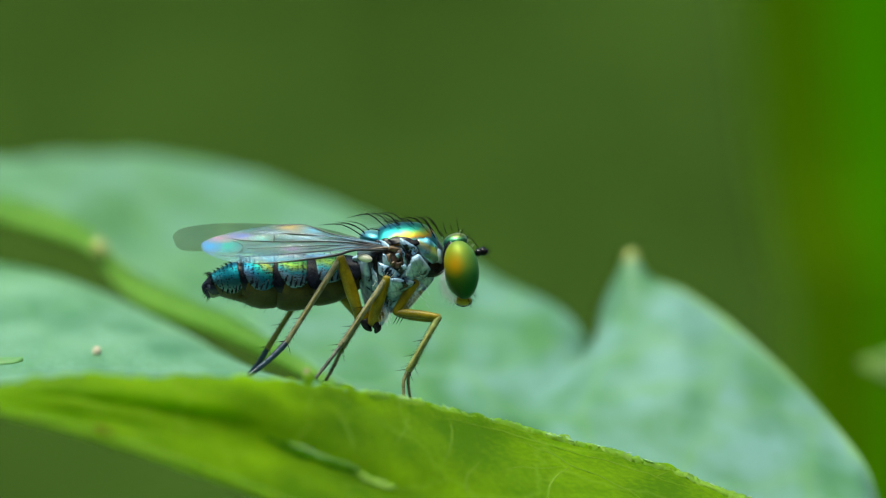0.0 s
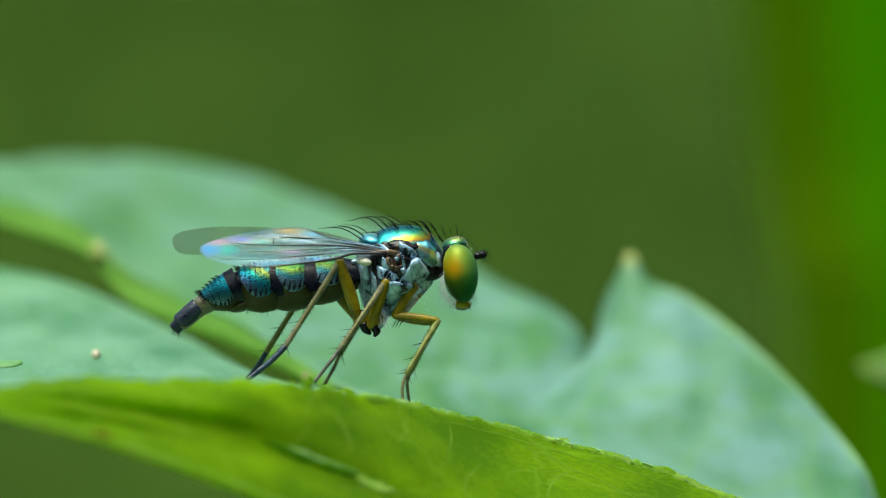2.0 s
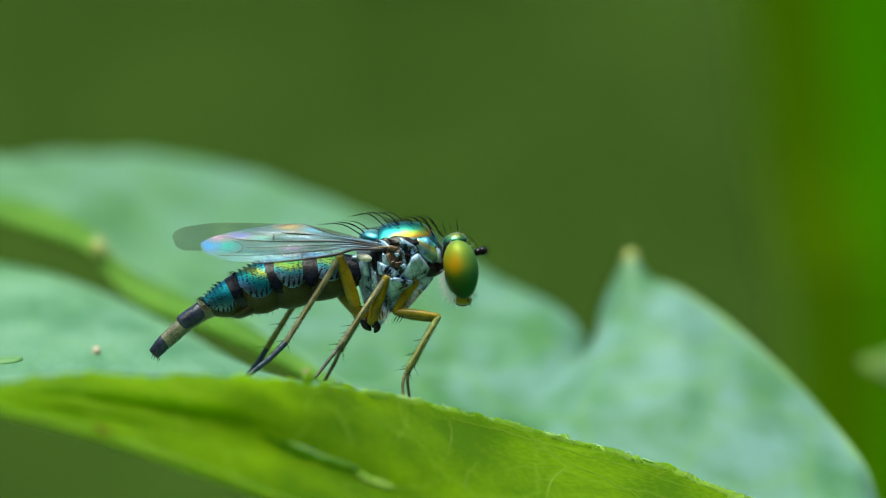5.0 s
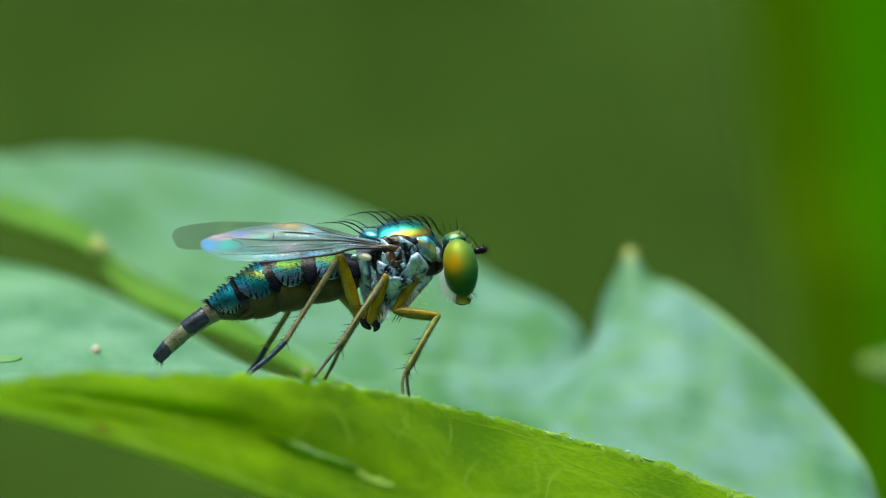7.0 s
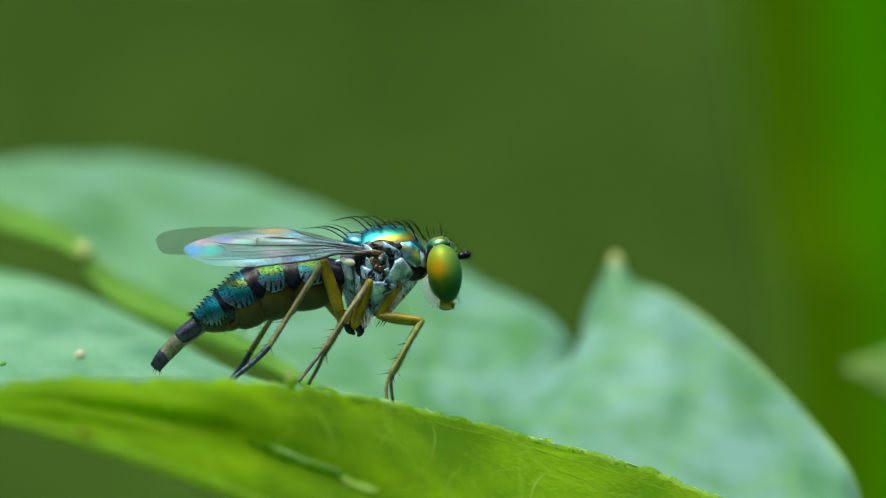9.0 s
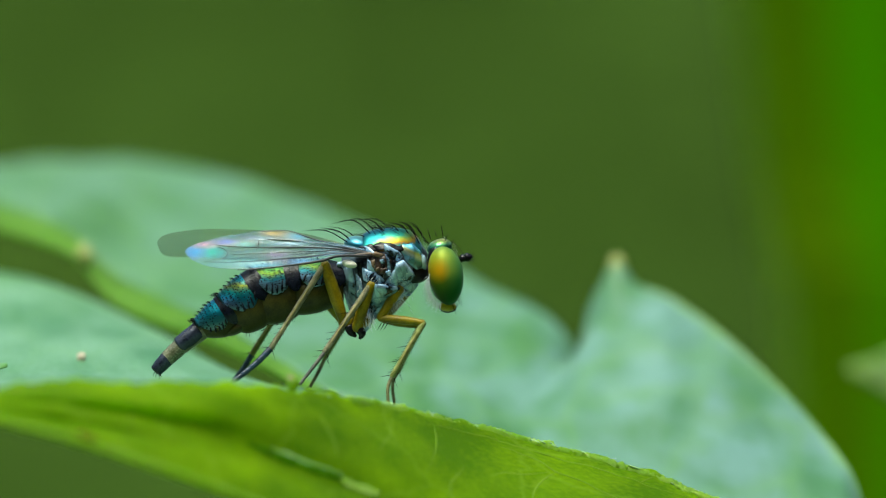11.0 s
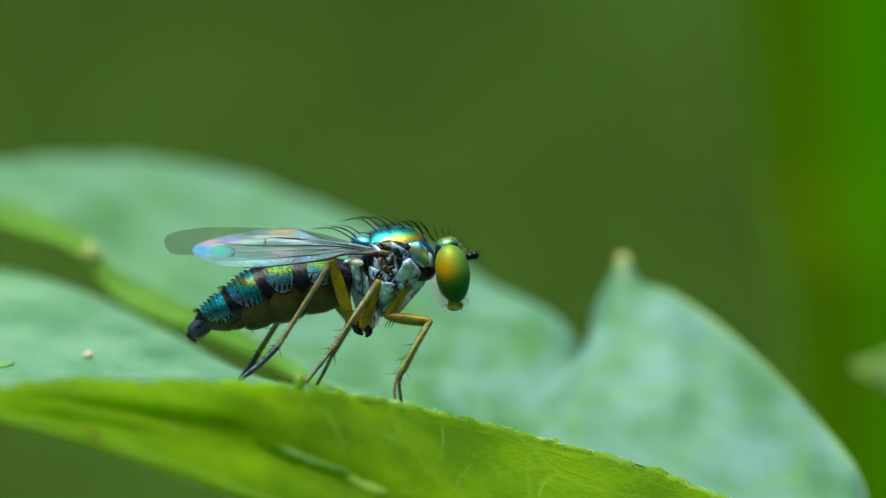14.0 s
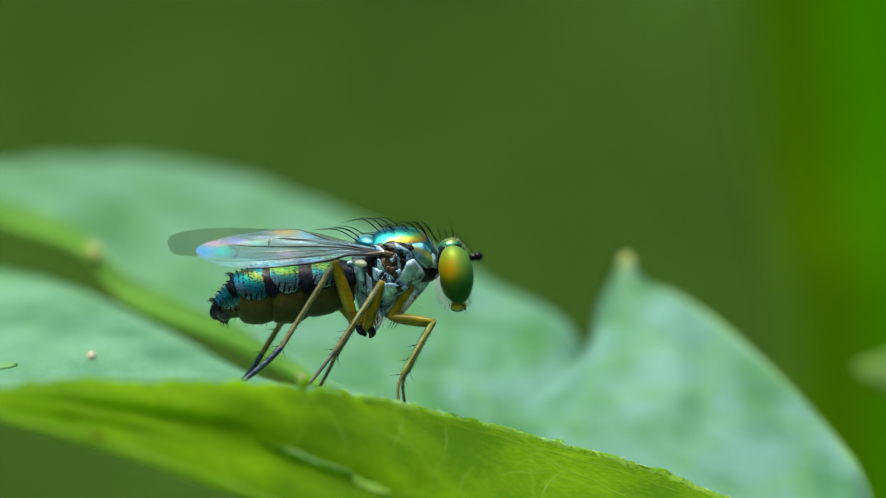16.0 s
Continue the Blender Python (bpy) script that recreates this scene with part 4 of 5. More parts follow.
FORE_PLATES = [[(-0.589, -0.236), (-0.45, -0.161), (-0.268, -0.396), (-0.225, -0.546), (-0.364, -0.718), (-0.514, -0.664), (-0.579, -0.471)],
          [(-0.975, -0.6), (-0.739, -0.632), (-0.546, -0.675), (-0.45, -0.739), (-0.729, -0.986), (-0.975, -1.157), (-1.071, -1.189), (-1.093, -0.911)],
          [(-0.814, -0.579), (-0.611, -0.279), (-0.568, -0.6), (-0.707, -0.621)],
          [(-0.782, 0.182), (-0.546, 0.054), (-0.45, -0.096), (-0.579, -0.096), (-0.771, 0.064)]]
REAR_PLATES = [[(-1.211, -0.268), (-0.943, -0.375), (-0.846, -0.482), (-0.986, -0.557), (-1.168, -0.493)],
          [(-1.554, -0.311), (-1.446, -0.268), (-1.382, -0.589), (-1.404, -0.911), (-1.489, -0.964), (-1.575, -0.632)],
          [(-1.704, -0.171), (-1.543, -0.129), (-1.521, -0.311), (-1.661, -0.418)],
          [(-1.125, -0.096), (-0.954, -0.236), (-0.986, -0.343), (-1.125, -0.268)],
          [(-1.125, -1.061), (-1.018, -1.061), (-1.093, -1.339), (-1.2, -1.468), (-1.243, -1.361)],
          [(-1.339, -0.418), (-1.254, -0.525), (-1.2, -0.846), (-1.243, -1.018), (-1.329, -0.846)],
          [(-0.171, 0.011), (-0.054, -0.054), (-0.032, -0.268), (-0.15, -0.354), (-0.204, -0.204)]]
for side in (-1, 1):
    piece("shoulder_plate", plate([(-0.493, 0.139), (-0.289, 0.182), (-0.139, 0.032), (-0.118, -0.182), (-0.204, -0.246), (-0.364, -0.118)], side), M_SHOULDER, thorax, "pale teal metallic shoulder plate")
    for outline in FORE_PLATES + REAR_PLATES:
        piece("pleural_plate", plate(outline, side), M_PLEURA, thorax, "silvery blue-grey side plate of the thorax")
    for line in ([(-1.5, -1.339), (-1.436, -1.468), (-1.35, -1.554)], [(-1.329, -1.339), (-1.243, -1.489), (-1.286, -1.596)]):
        piece("coxal_tip", tube(bmesh.new(), smooth_curve([(x, side * 0.42, z) for x, z in line], 10), [0.09, 0.085, 0.02], 10), M_CUTICLE, thorax, "black pointed hip tip")
    for outline, skin, lift in (([(-0.986, 0.171), (-0.857, 0.236), (-0.664, 0.204), (-0.493, 0.182), (-0.45, 0.118), (-0.621, 0.054), (-0.793, 0.118), (-0.921, 0.086)], M_CUTICLE, 0.055), ([(-1.071, -0.054), (-0.857, 0), (-0.718, -0.107), (-0.739, -0.268), (-0.921, -0.321), (-1.05, -0.214)], M_RUST, 0.06), ([(-1.221, 0.161), (-1.114, 0.139), (-0.986, 0.032), (-1.05, 0), (-1.179, 0.075)], M_PLEURA, 0.10),
                                ([(-1.007, 0.054), (-0.836, 0.011), (-0.9, -0.054), (-1.029, -0.021)], M_COSTA, 0.12), ([(-0.793, -0.011), (-0.718, -0.075), (-0.696, -0.268), (-0.75, -0.289), (-0.761, -0.15)], M_PLEURA, 0.10),
                                ([(-0.9, -0.268), (-0.771, -0.246), (-0.814, -0.354), (-0.9, -0.354)], M_RUST, 0.10), ([(-1.329, -0.161), (-1.243, -0.118), (-1.243, -0.354), (-1.307, -0.375)], M_CUTICLE, 0.07), ([(-1.071, -0.118), (-0.996, -0.096), (-1.007, -0.246), (-1.071, -0.225)], M_COSTA, 0.10),
                                ([(-0.90, -0.10), (-0.83, -0.085), (-0.81, -0.15), (-0.87, -0.175)], M_PLEURA, 0.11), ([(-0.97, -0.255), (-0.92, -0.235), (-0.915, -0.30), (-0.97, -0.31)], M_COSTA, 0.11), ([(-0.79, -0.32), (-0.71, -0.29), (-0.69, -0.36), (-0.76, -0.39)], M_PLEURA, 0.11),
                                ([(-1.314, 0.162), (-1.175, 0.285), (-1.03, 0.18), (-0.94, 0.085), (-1.12, 0.06)], M_CUTICLE, 0.05), ([(-0.66, -0.09), (-0.60, -0.13), (-0.615, -0.24), (-0.67, -0.20)], M_CUTICLE, 0.11), ([(-0.87, -0.20), (-0.82, -0.19), (-0.80, -0.24), (-0.85, -0.255)], M_CUTICLE, 0.115)):
        piece("hinge_plate", plate(outline, side, lift), skin, thorax, "small plate of the wing hinge")
    piece("haltere", ball(bmesh.new(), (-1.475, side * 0.60, -0.172), (0.145, 0.08, 0.078), 14), M_HALTER, thorax, "ivory white haltere knob")

# head
piece("neck", tube(bmesh.new(), smooth_curve([(-0.279, 0, -0.268), (-0.096, 0, -0.311), (0.086, 0, -0.311)], 10), [0.34, 0.27, 0.17, 0.2], 18), M_CUTICLE)
head = piece("head", ball(bmesh.new(), (0.204, 0, -0.311), (0.20, 0.42, 0.56), -6), M_CUTICLE, None, "blackish head capsule")
piece("vertex", ball(bmesh.new(), (0.236, 0, 0.139), (0.24, 0.26, 0.16), -14), M_VERTEX, head, "gold-green metallic top of the head")
for side in (-1, 1):
    globe = ball(bmesh.new(), (0, 0, 0), (0.325, 0.36, 0.56), -9, 40, 28)
    for v in globe.verts:
        v.co.x *= 1 + 0.16 * v.co.z
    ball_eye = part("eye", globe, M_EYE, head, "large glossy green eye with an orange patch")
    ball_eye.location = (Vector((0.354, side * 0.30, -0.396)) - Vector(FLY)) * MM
piece("mouth", ball(bmesh.new(), (0.386, -0.05, -0.975), (0.160, 0.13, 0.10), 0), M_LABELLUM, head, "yellow lobed mouthparts")
ring = [(0.386 + 0.162 * math.cos(a), -0.08, -0.986 + 0.102 * math.sin(a)) for a in (math.pi * (0.9 + 1.2 * q / 16) for q in range(17))]
piece("mouth_rim", tube(bmesh.new(), smooth_curve(ring, 24), [0.007, 0.013, 0.007], 6), M_CUTICLE, head)
for y in (-0.10, 0.12):
    piece("antenna", tube(bmesh.new(), smooth_curve([(0.557, y, -0.118), (0.686, y * 1.3, -0.064), (0.846, y * 1.5, -0.032)], 16), [0.035, 0.06, 0.045, 0.085, 0.06, 0.09, 0.075, 0.03], 12), M_CUTICLE, head, "stubby black antenna")
    bm = bmesh.new()
    for dx, dz in ((0.10, 0.10), (0.15, 0.02), (0.10, -0.10), (0.04, 0.14), (0.03, -0.11), (0.13, 0.07), (0.14, -0.05), (-0.03, 0.11), (0.0, 0.13), (-0.06, -0.09)):
        hair(bm, (0.793, y * 1.4, -0.054), (0.793 + dx, y * 1.8, -0.054 + dz), 0.0, 0.007)
    hair(bm, (0.707, y, -0.032), (0.364, y * 2, 0.268), 0.08, 0.006)
    piece("arista", bm, M_BRISTLE, head)

bm = bmesh.new()
rng = random.Random(3)
for _ in range(360):
    a = radians(rng.uniform(176, 264))
    y = rng.uniform(-0.5, 0.3)
    r = 1.0 - 0.5 * max(0.0, y)
    base = Vector((0.354 + 0.31 * math.cos(a) * r + 0.06 * math.sin(a), y, -0.396 + 0.54 * math.sin(a) * r))
    out = Vector((0.55 * math.cos(a) + rng.uniform(-0.25, 0.15), rng.uniform(-0.2, 0.1), -0.75 + rng.uniform(-0.2, 0.25)))
    hair(bm, base, base + out * rng.uniform(0.10, 0.26), 0.0, 0.0017)
piece("beard", bm, M_PALE_HAIR, head, "fine silvery hairs under the head")
bm = bmesh.new()
for _ in range(16):
    a = rng.uniform(0, 1)
    base = Vector((0.579 - 0.12 * a, rng.uniform(-0.35, 0.2), -0.686 - 0.28 * a))
    hair(bm, base, base + Vector((rng.uniform(0.06, 0.16), 0, -rng.uniform(0.04, 0.2))), 0.0, 0.005)
piece("cheek_hair", bm, M_BRISTLE, head)

bm = bmesh.new()
for _ in range(30):
    a = rng.uniform(0.0, 1.0)
    base = Vector((0.236 + 0.34 * a, rng.uniform(-0.22, 0.15), 0.289 - 0.34 * a * a))
    hair(bm, base, base + Vector((rng.uniform(0.03, 0.10), -0.02, rng.uniform(0.0, 0.09))), 0.0, 0.002)
piece("brow_hair", bm, M_PALE_HAIR, head, "short silvery hairs on the brow")

# bristles of the back and the head
for side, dx, dz in ((-1, 0, 0), (1, 0.12, 0.02)):
    for base, tip, arch in (((-1.521, 0.246), (-2.379, 0.45), 0.12), ((-1.382, 0.204), (-2.036, 0.525), 0.10), ((-1.05, 0.375), (-1.843, 0.579), 0.19), ((-0.804, 0.439), (-1.414, 0.643), 0.13),
                            ((-0.986, 0.214), (-1.543, 0.375), 0.08), ((-0.621, 0.236), (-1.157, 0.525), 0.12), ((-0.45, 0.321), (-0.857, 0.589), 0.10), ((-0.311, 0.321), (-0.664, 0.611), 0.10),
                            ((-0.15, 0.214), (-0.429, 0.568), 0.06), ((-0.225, 0.386), (-0.525, 0.621), 0.06), ((-0.386, -0.118), (-0.664, 0.139), 0.08), ((-0.171, 0.011), (-0.45, 0.225), 0.08)):
        y = side * (0.34 if base[1] < 0.1 else 0.2)
        bm = bmesh.new()
        hair(bm, (base[0] + dx, y, base[1] + dz), (tip[0] + dx, y * 1.2, tip[1] + dz), arch, 0.012)
        piece("bristle", bm, M_BRISTLE, thorax)
    for base, tip, arch in (((0.064, 0.3), (-0.011, 0.525), 0.0), ((0.3, 0.311), (0.257, 0.6), 0.0), ((0.321, 0.225), (0.407, 0.418), 0.02), ((0.429, 0.139), (0.514, 0.289), 0.02), ((0.171, 0.354), (0.129, 0.482), 0.0), ((0.021, 0.204), (-0.107, 0.354), 0.03)):
        bm = bmesh.new()
        hair(bm, (base[0], side * 0.14, base[1]), (tip[0], side * 0.22, tip[1]), arch, 0.008)
        piece("bristle", bm, M_BRISTLE, head)


bm = bmesh.new()
rng = random.Random(21)
for _ in range(34):
    x = rng.uniform(-1.0, -0.12)
    top = 0.46 - 0.55 * (x + 0.72) ** 2 * (1.6 if x > -0.72 else 0.4)
    y = rng.uniform(-0.34, 0.34)
    q = Vector((x, y, top - 0.9 * y * y))
    hair(bm, q, q + Vector((-rng.uniform(0.10, 0.22), y * 0.3, rng.uniform(0.10, 0.20))), 0.03, 0.006)
piece("back_hair", bm, M_BRISTLE, thorax, "short black hairs on the back")
bm = bmesh.new()
for _ in range(26):
    x, z = rng.uniform(-0.75, -0.1), rng.uniform(-0.6, 0.05)
    q = Vector((x, -flank(x, z) - 0.07, z))
    hair(bm, q, q + Vector((rng.uniform(-0.12, 0.06), -0.05, rng.uniform(-0.12, 0.08))), 0.01, 0.0045)
piece("side_hair", bm, M_BRISTLE, thorax, "fine black hairs on the side plates")
bm = bmesh.new()
for _ in range(80):
    x, z = rng.uniform(-1.3, -0.25), rng.uniform(-1.1, -0.3)
    q = Vector((x, -flank(x, z) - 0.07, z))
    hair(bm, q, q + Vector((rng.uniform(-0.08, 0.08), -0.05, -rng.uniform(0.03, 0.12))), 0.0, 0.0028)
piece("side_down", bm, M_PALE_HAIR, thorax, "silvery down on the side plates")


# legs: each is a chain of coxa, thigh, shin and foot
def leg(y0, y1, coxa, knee, ankle, foot, end, thick, shade, bend=0.0, foot_r=0.037, sole=None):
    def at(q, f):
        return Vector((q[0], y0 + (y1 - y0) * f, q[1]))

    hip, top = coxa
    limb = piece("leg", tube(bmesh.new(), smooth_curve([at(top, 0.15), at(((top[0] + knee[0]) / 2, (top[1] + knee[1]) / 2 + bend), 0.3), at(knee, 0.45)], 16), [thick * 0.75, thick, thick * 0.95, thick * 0.7], 14, 1.0, True), M_YELLOW, None, "slender leg with amber thigh and dark foot")
    piece("coxa", tube(bmesh.new(), smooth_curve([at(hip, 0.0), at(top, 0.15)], 8), [thick * 1.25, thick * 1.1, thick * 0.8], 12, 1.0, True), M_YELLOW, limb, "amber hip joint with silvery hairs")
    piece("tibia", tube(bmesh.new(), smooth_curve([at(knee, 0.45), at(((knee[0] + ankle[0]) / 2 , (knee[1] + ankle[1]) / 2), 0.6), at(ankle, 0.75)], 16), [0.062, 0.056, 0.05, 0.055], 12, 1.0, True), shade, limb, "olive-brown shin")
    piece("shin_stripe", tube(bmesh.new(), [q + Vector((0, -0.048, 0.012)) for q in smooth_curve([at(knee, 0.45), at(ankle, 0.75)], 12)][1:-1], [0.006, 0.016, 0.014, 0.006], 6), M_SHIN_STRIPE, limb, "pale yellowish stripe along the shin")
    rng = random.Random(round(knee[0] * 100) + (7 if y0 > 0 else 0))
    bm = bmesh.new()
    a, b = at(knee, 0.45), at(ankle, 0.75)
    across = Vector((b.z - a.z, 0, a.x - b.x)).normalized()
    for k in range(36):
        f = (k + 0.5) / 36
        q = a.lerp(b, f)
        way = across * (1 if k % 2 else -1)
        hair(bm, q + way * 0.04, q + way * rng.uniform(0.07, 0.11) + (b - a).normalized() * 0.07, 0.0, 0.004)
    piece("shin_fringe", bm, M_BRISTLE, limb)
    for f, s in ((0.98, 1), (0.97, -1), (0.7, -1), (0.42, -1)):
        bm = bmesh.new()
        q = a.lerp(b, f)
        hair(bm, q, q - across * 0.20 * s + (b - a).normalized() * 0.17, 0.0, 0.0075)
        piece("spine", bm, M_BRISTLE, limb)
    line = smooth_curve([at(ankle, 0.75), at(foot, 0.88), at(end, 1.0)], 26)
    for k in range(5):
        seg = line[max(0, k * 5 - 1):k * 5 + 6]
        piece("tarsus_segment", tube(bmesh.new(), seg, [foot_r * (0.94 - 0.05 * k), foot_r * (1.0 - 0.05 * k), foot_r * (1.05 - 0.05 * k)], 10, 1.0, True), sole or M_TARSUS_FORE, limb, "dark slender foot joint")
    bm = bmesh.new()
    for s in (-1, 1):
        hair(bm, line[-1], line[-1] + Vector((0.06 * s - 0.03, -0.02, -0.05)), 0.01, 0.010)
    piece("claw", bm, M_BRISTLE, limb)


leg(-0.30, -0.62, ((-0.536, -0.632), (-0.9, -1.2)), (-0.075, -1.286), (-0.664, -2.293), (-0.75, -2.539), (-0.725, -2.98), 0.086, M_SHIN_FORE, 0.01)
leg(0.30, 0.55, ((-0.386, -0.664), (-0.836, -1.232)), (-0.129, -1.339), (-0.568, -2.218), (-0.664, -2.475), (-0.606, -2.98), 0.090, M_SHIN_FORE, 0.0)
leg(-0.35, -0.95, ((-1.2, -1.221), (-1.361, -1.404)), (-1.061, -0.546), (-1.939, -1.832), (-2.132, -2.089), (-2.4, -2.432), 0.110, M_TIBIA, 0.0, 0.040, M_TARSUS_MID)
leg(0.35, 0.80, ((-1.157, -1.221), (-1.286, -1.382)), (-1.2, -0.739), (-1.95, -1.939), (-2.057, -2.186), (-2.229, -2.496), 0.105, M_SHIN_FAR, 0.0, 0.040, M_TARSUS_FORE)
leg(-0.35, -0.90, ((-1.543, -1.275), (-1.607, -1.189)), (-1.939, -0.171), (-2.968, -1.779), (-3.257, -2.068), (-3.654, -2.389), 0.125, M_TIBIA, 0.0, 0.062, M_TARSUS)
leg(0.35, 0.75, ((-1.489, -1.232), (-1.586, -1.275)), (-2.346, -0.311), (-3.343, -1.896), (-3.493, -2.143), (-3.686, -2.389), 0.120, M_SHIN_FAR, 0.0, 0.056, M_TARSUS)
bm = bmesh.new()
for k in range(3):
    q = Vector((-0.868 + 0.06 * k, -0.42, -1.286))
    hair(bm, q, q + Vector((-0.08, 0, -0.14)), 0.0, 0.009)
piece("femur_fringe", bm, M_BRISTLE, thorax)
bm = bmesh.new()
for _ in range(70):
    a = rng.uniform(0, 1)
    q = Vector((-0.493 - 0.36 * a + rng.uniform(-0.02, 0.10), rng.uniform(-0.40, -0.2), -0.664 - 0.52 * a - 0.05))
    hair(bm, q, q + Vector((rng.uniform(0.03, 0.12), -0.02, -rng.uniform(0.05, 0.14))), 0.0, 0.0028)
for _ in range(60):
    q = Vector((-1.114 + rng.uniform(-0.12, 0.1), rng.uniform(-0.52, -0.44), -1.082 - rng.uniform(0, 0.28)))
    hair(bm, q, q + Vector((rng.uniform(-0.02, 0.08), -0.03, -rng.uniform(0.05, 0.14))), 0.0, 0.0035)
piece("coxa_hair", bm, M_PALE_HAIR, thorax, "silvery hairs on the hips")


# wings
def wing(upper, lower, tint, veins, name="wing"):
    """A corrugated membrane between two edges; the veins are lines in the side view, laid on it."""
    def wave(u, v):
        return 0.030 * math.sin(v * 9) * (1 - u) + 0.012 * math.sin(u * 14)

    w = piece(name, blade(bmesh.new(), upper, lower, 90, 24, 0.008, lambda u, v, p: (0.05 * math.sin(v * 22) * (1 - u), 0.035 * math.sin(v * 22) * (1 - u), wave(u, v))), tint, None, "clear iridescent wing membrane")
    a, b = smooth_curve(upper, 201), smooth_curve(lower, 201)

    def on(x, z):
        i = min(range(201), key=lambda k: abs((a[k].x + b[k].x) / 2 - x))
        v = min(1.0, max(0.0, (a[i].z - z) / max(0.02, a[i].z - b[i].z)))
        return Vector((x, a[i].lerp(b[i], v).y - 0.02, z))

    for line, r0, r1 in veins:
        piece("vein" if len(line) > 5 else "cross_vein", tube(bmesh.new(), smooth_curve([on(*q) for q in line], 40), [r0, r0, (r0 + r1) / 2, r1], 6), M_WVEIN, w)
    root = (upper[0][0], (upper[0][2] + lower[0][2]) / 2)
    piece("root_vein", tube(bmesh.new(), smooth_curve([on(root[0] + 0.12, root[1]), on(root[0] - 0.2, root[1] - 0.02), on(root[0] - 0.5, root[1] - 0.05)], 16), [0.036, 0.026, 0.016, 0.006], 8), M_COSTA, w, "tan thickened wing root")
    return w


VEINS = [([(-1.068, 0.023), (-1.657, 0.184), (-2.086, 0.28), (-2.408, 0.388), (-2.676, 0.463), (-3.158, 0.441)], 0.016, 0.004),
         ([(-1.068, 0.023), (-1.657, 0.152), (-2.086, 0.227), (-2.729, 0.28), (-3.211, 0.302), (-3.587, 0.345)], 0.021, 0.005),
         ([(-1.068, 0.012), (-1.657, 0.109), (-2.193, 0.141), (-2.729, 0.141), (-3.265, 0.141), (-3.747, 0.162), (-4.123, 0.205)], 0.017, 0.004),
         ([(-1.068, 0.002), (-1.657, 0.077), (-2.193, 0.066), (-2.729, 0.045), (-3.265, 0.023), (-3.694, 0.012)], 0.009, 0.004),
         ([(-1.068, -0.009), (-1.657, 0.034), (-2.193, -0.03), (-2.729, -0.073), (-3.265, -0.116), (-3.801, -0.138), (-4.208, -0.127)], 0.021, 0.004),
         ([(-1.068, -0.02), (-1.657, -0.02), (-1.979, -0.105), (-2.3, -0.159), (-2.729, -0.213), (-3.265, -0.266), (-3.587, -0.277)], 0.030, 0.008)]
CROSS = [([(-3.19, 0.291), (-3.201, 0.184), (-3.233, 0.098)], 0.010, 0.010), ([(-3.972, 0.152), (-3.844, 0.109), (-3.78, 0.045), (-3.801, -0.02), (-3.887, -0.084)], 0.006, 0.006)]
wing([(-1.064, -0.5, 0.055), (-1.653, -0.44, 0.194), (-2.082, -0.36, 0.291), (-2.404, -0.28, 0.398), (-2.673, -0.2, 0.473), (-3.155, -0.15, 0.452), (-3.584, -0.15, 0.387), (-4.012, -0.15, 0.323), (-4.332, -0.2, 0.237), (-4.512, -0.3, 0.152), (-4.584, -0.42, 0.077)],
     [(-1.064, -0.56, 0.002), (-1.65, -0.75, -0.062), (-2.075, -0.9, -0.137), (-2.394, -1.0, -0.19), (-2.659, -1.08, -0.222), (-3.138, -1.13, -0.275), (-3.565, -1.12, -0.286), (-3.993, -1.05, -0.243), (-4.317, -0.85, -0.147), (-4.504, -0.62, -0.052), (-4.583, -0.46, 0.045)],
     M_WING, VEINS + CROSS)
wing([(-0.967, 0.5, 0.097), (-1.546, 0.42, 0.183), (-2.403, 0.25, 0.418), (-3.259, 0.12, 0.482), (-4.116, 0.1, 0.482), (-4.653, 0.15, 0.44), (-4.923, 0.2, 0.408), (-5.063, 0.24, 0.343), (-5.129, 0.28, 0.236)],
     [(-0.967, 0.56, 0.043), (-1.549, 0.8, -0.011), (-2.413, 1.05, -0.075), (-3.276, 1.15, -0.119), (-4.136, 1.05, -0.065), (-4.646, 0.75, -0.054), (-4.931, 0.55, -0.021), (-5.068, 0.42, 0.054), (-5.13, 0.32, 0.182)],
     M_WING_FAR, [([(x * 1.11 + 0.1, z + 0.05) for x, z in line], r0 * 0.5, r1 * 0.5) for line, r0, r1 in VEINS[1:5]])

# abdomen: rigid rings that slide in one another, and the tube that lays the eggs
RING_START = ((-1.693, -0.568), (-2.518, -0.643), (-3.15, -0.654))


def ring_bristles(parent, x, w, h, n, length, low=0.05):
    bm = bmesh.new()
    rng = random.Random(round(x * 1000) + n)
    for k in range(n):
        a = math.pi * (low + (1 - 2 * low) * (k + rng.uniform(0.2, 0.8)) / n)
        q = Vector((x, w * math.cos(a), h * math.sin(a)))
        out = Vector((-0.95, 0.45 * math.cos(a), 0.55 * math.sin(a)))
        hair(bm, q, q + out.normalized() * length * rng.uniform(0.7, 1.3), 0.012, 0.004)
    part("ring_fringe", bm, M_BRISTLE, parent)


def shell(bm, rows, low, corner, grow, rear=1.0):
    """An open hoop over the back; low is how far it reaches round, less at its corners."""
    rings = []
    for i, (x, z, w, h) in enumerate(rows):
        f = 2 * i / (len(rows) - 1) - 1
        lo = low + corner * (abs(f) ** 3 if f < 0 else rear * f * f)
        hi = math.pi - lo
        rings.append([bm.verts.new((x, -(w + grow) * math.cos(a), z + (h + grow) * math.sin(a))) for a in (lo + (hi - lo) * q / 36 for q in range(37))])
    for a, b in zip(rings, rings[1:]):
        for q in range(36):
            bm.faces.new((a[q], a[q + 1], b[q + 1], b[q]))
    return bm


bellies, fringes = [], []


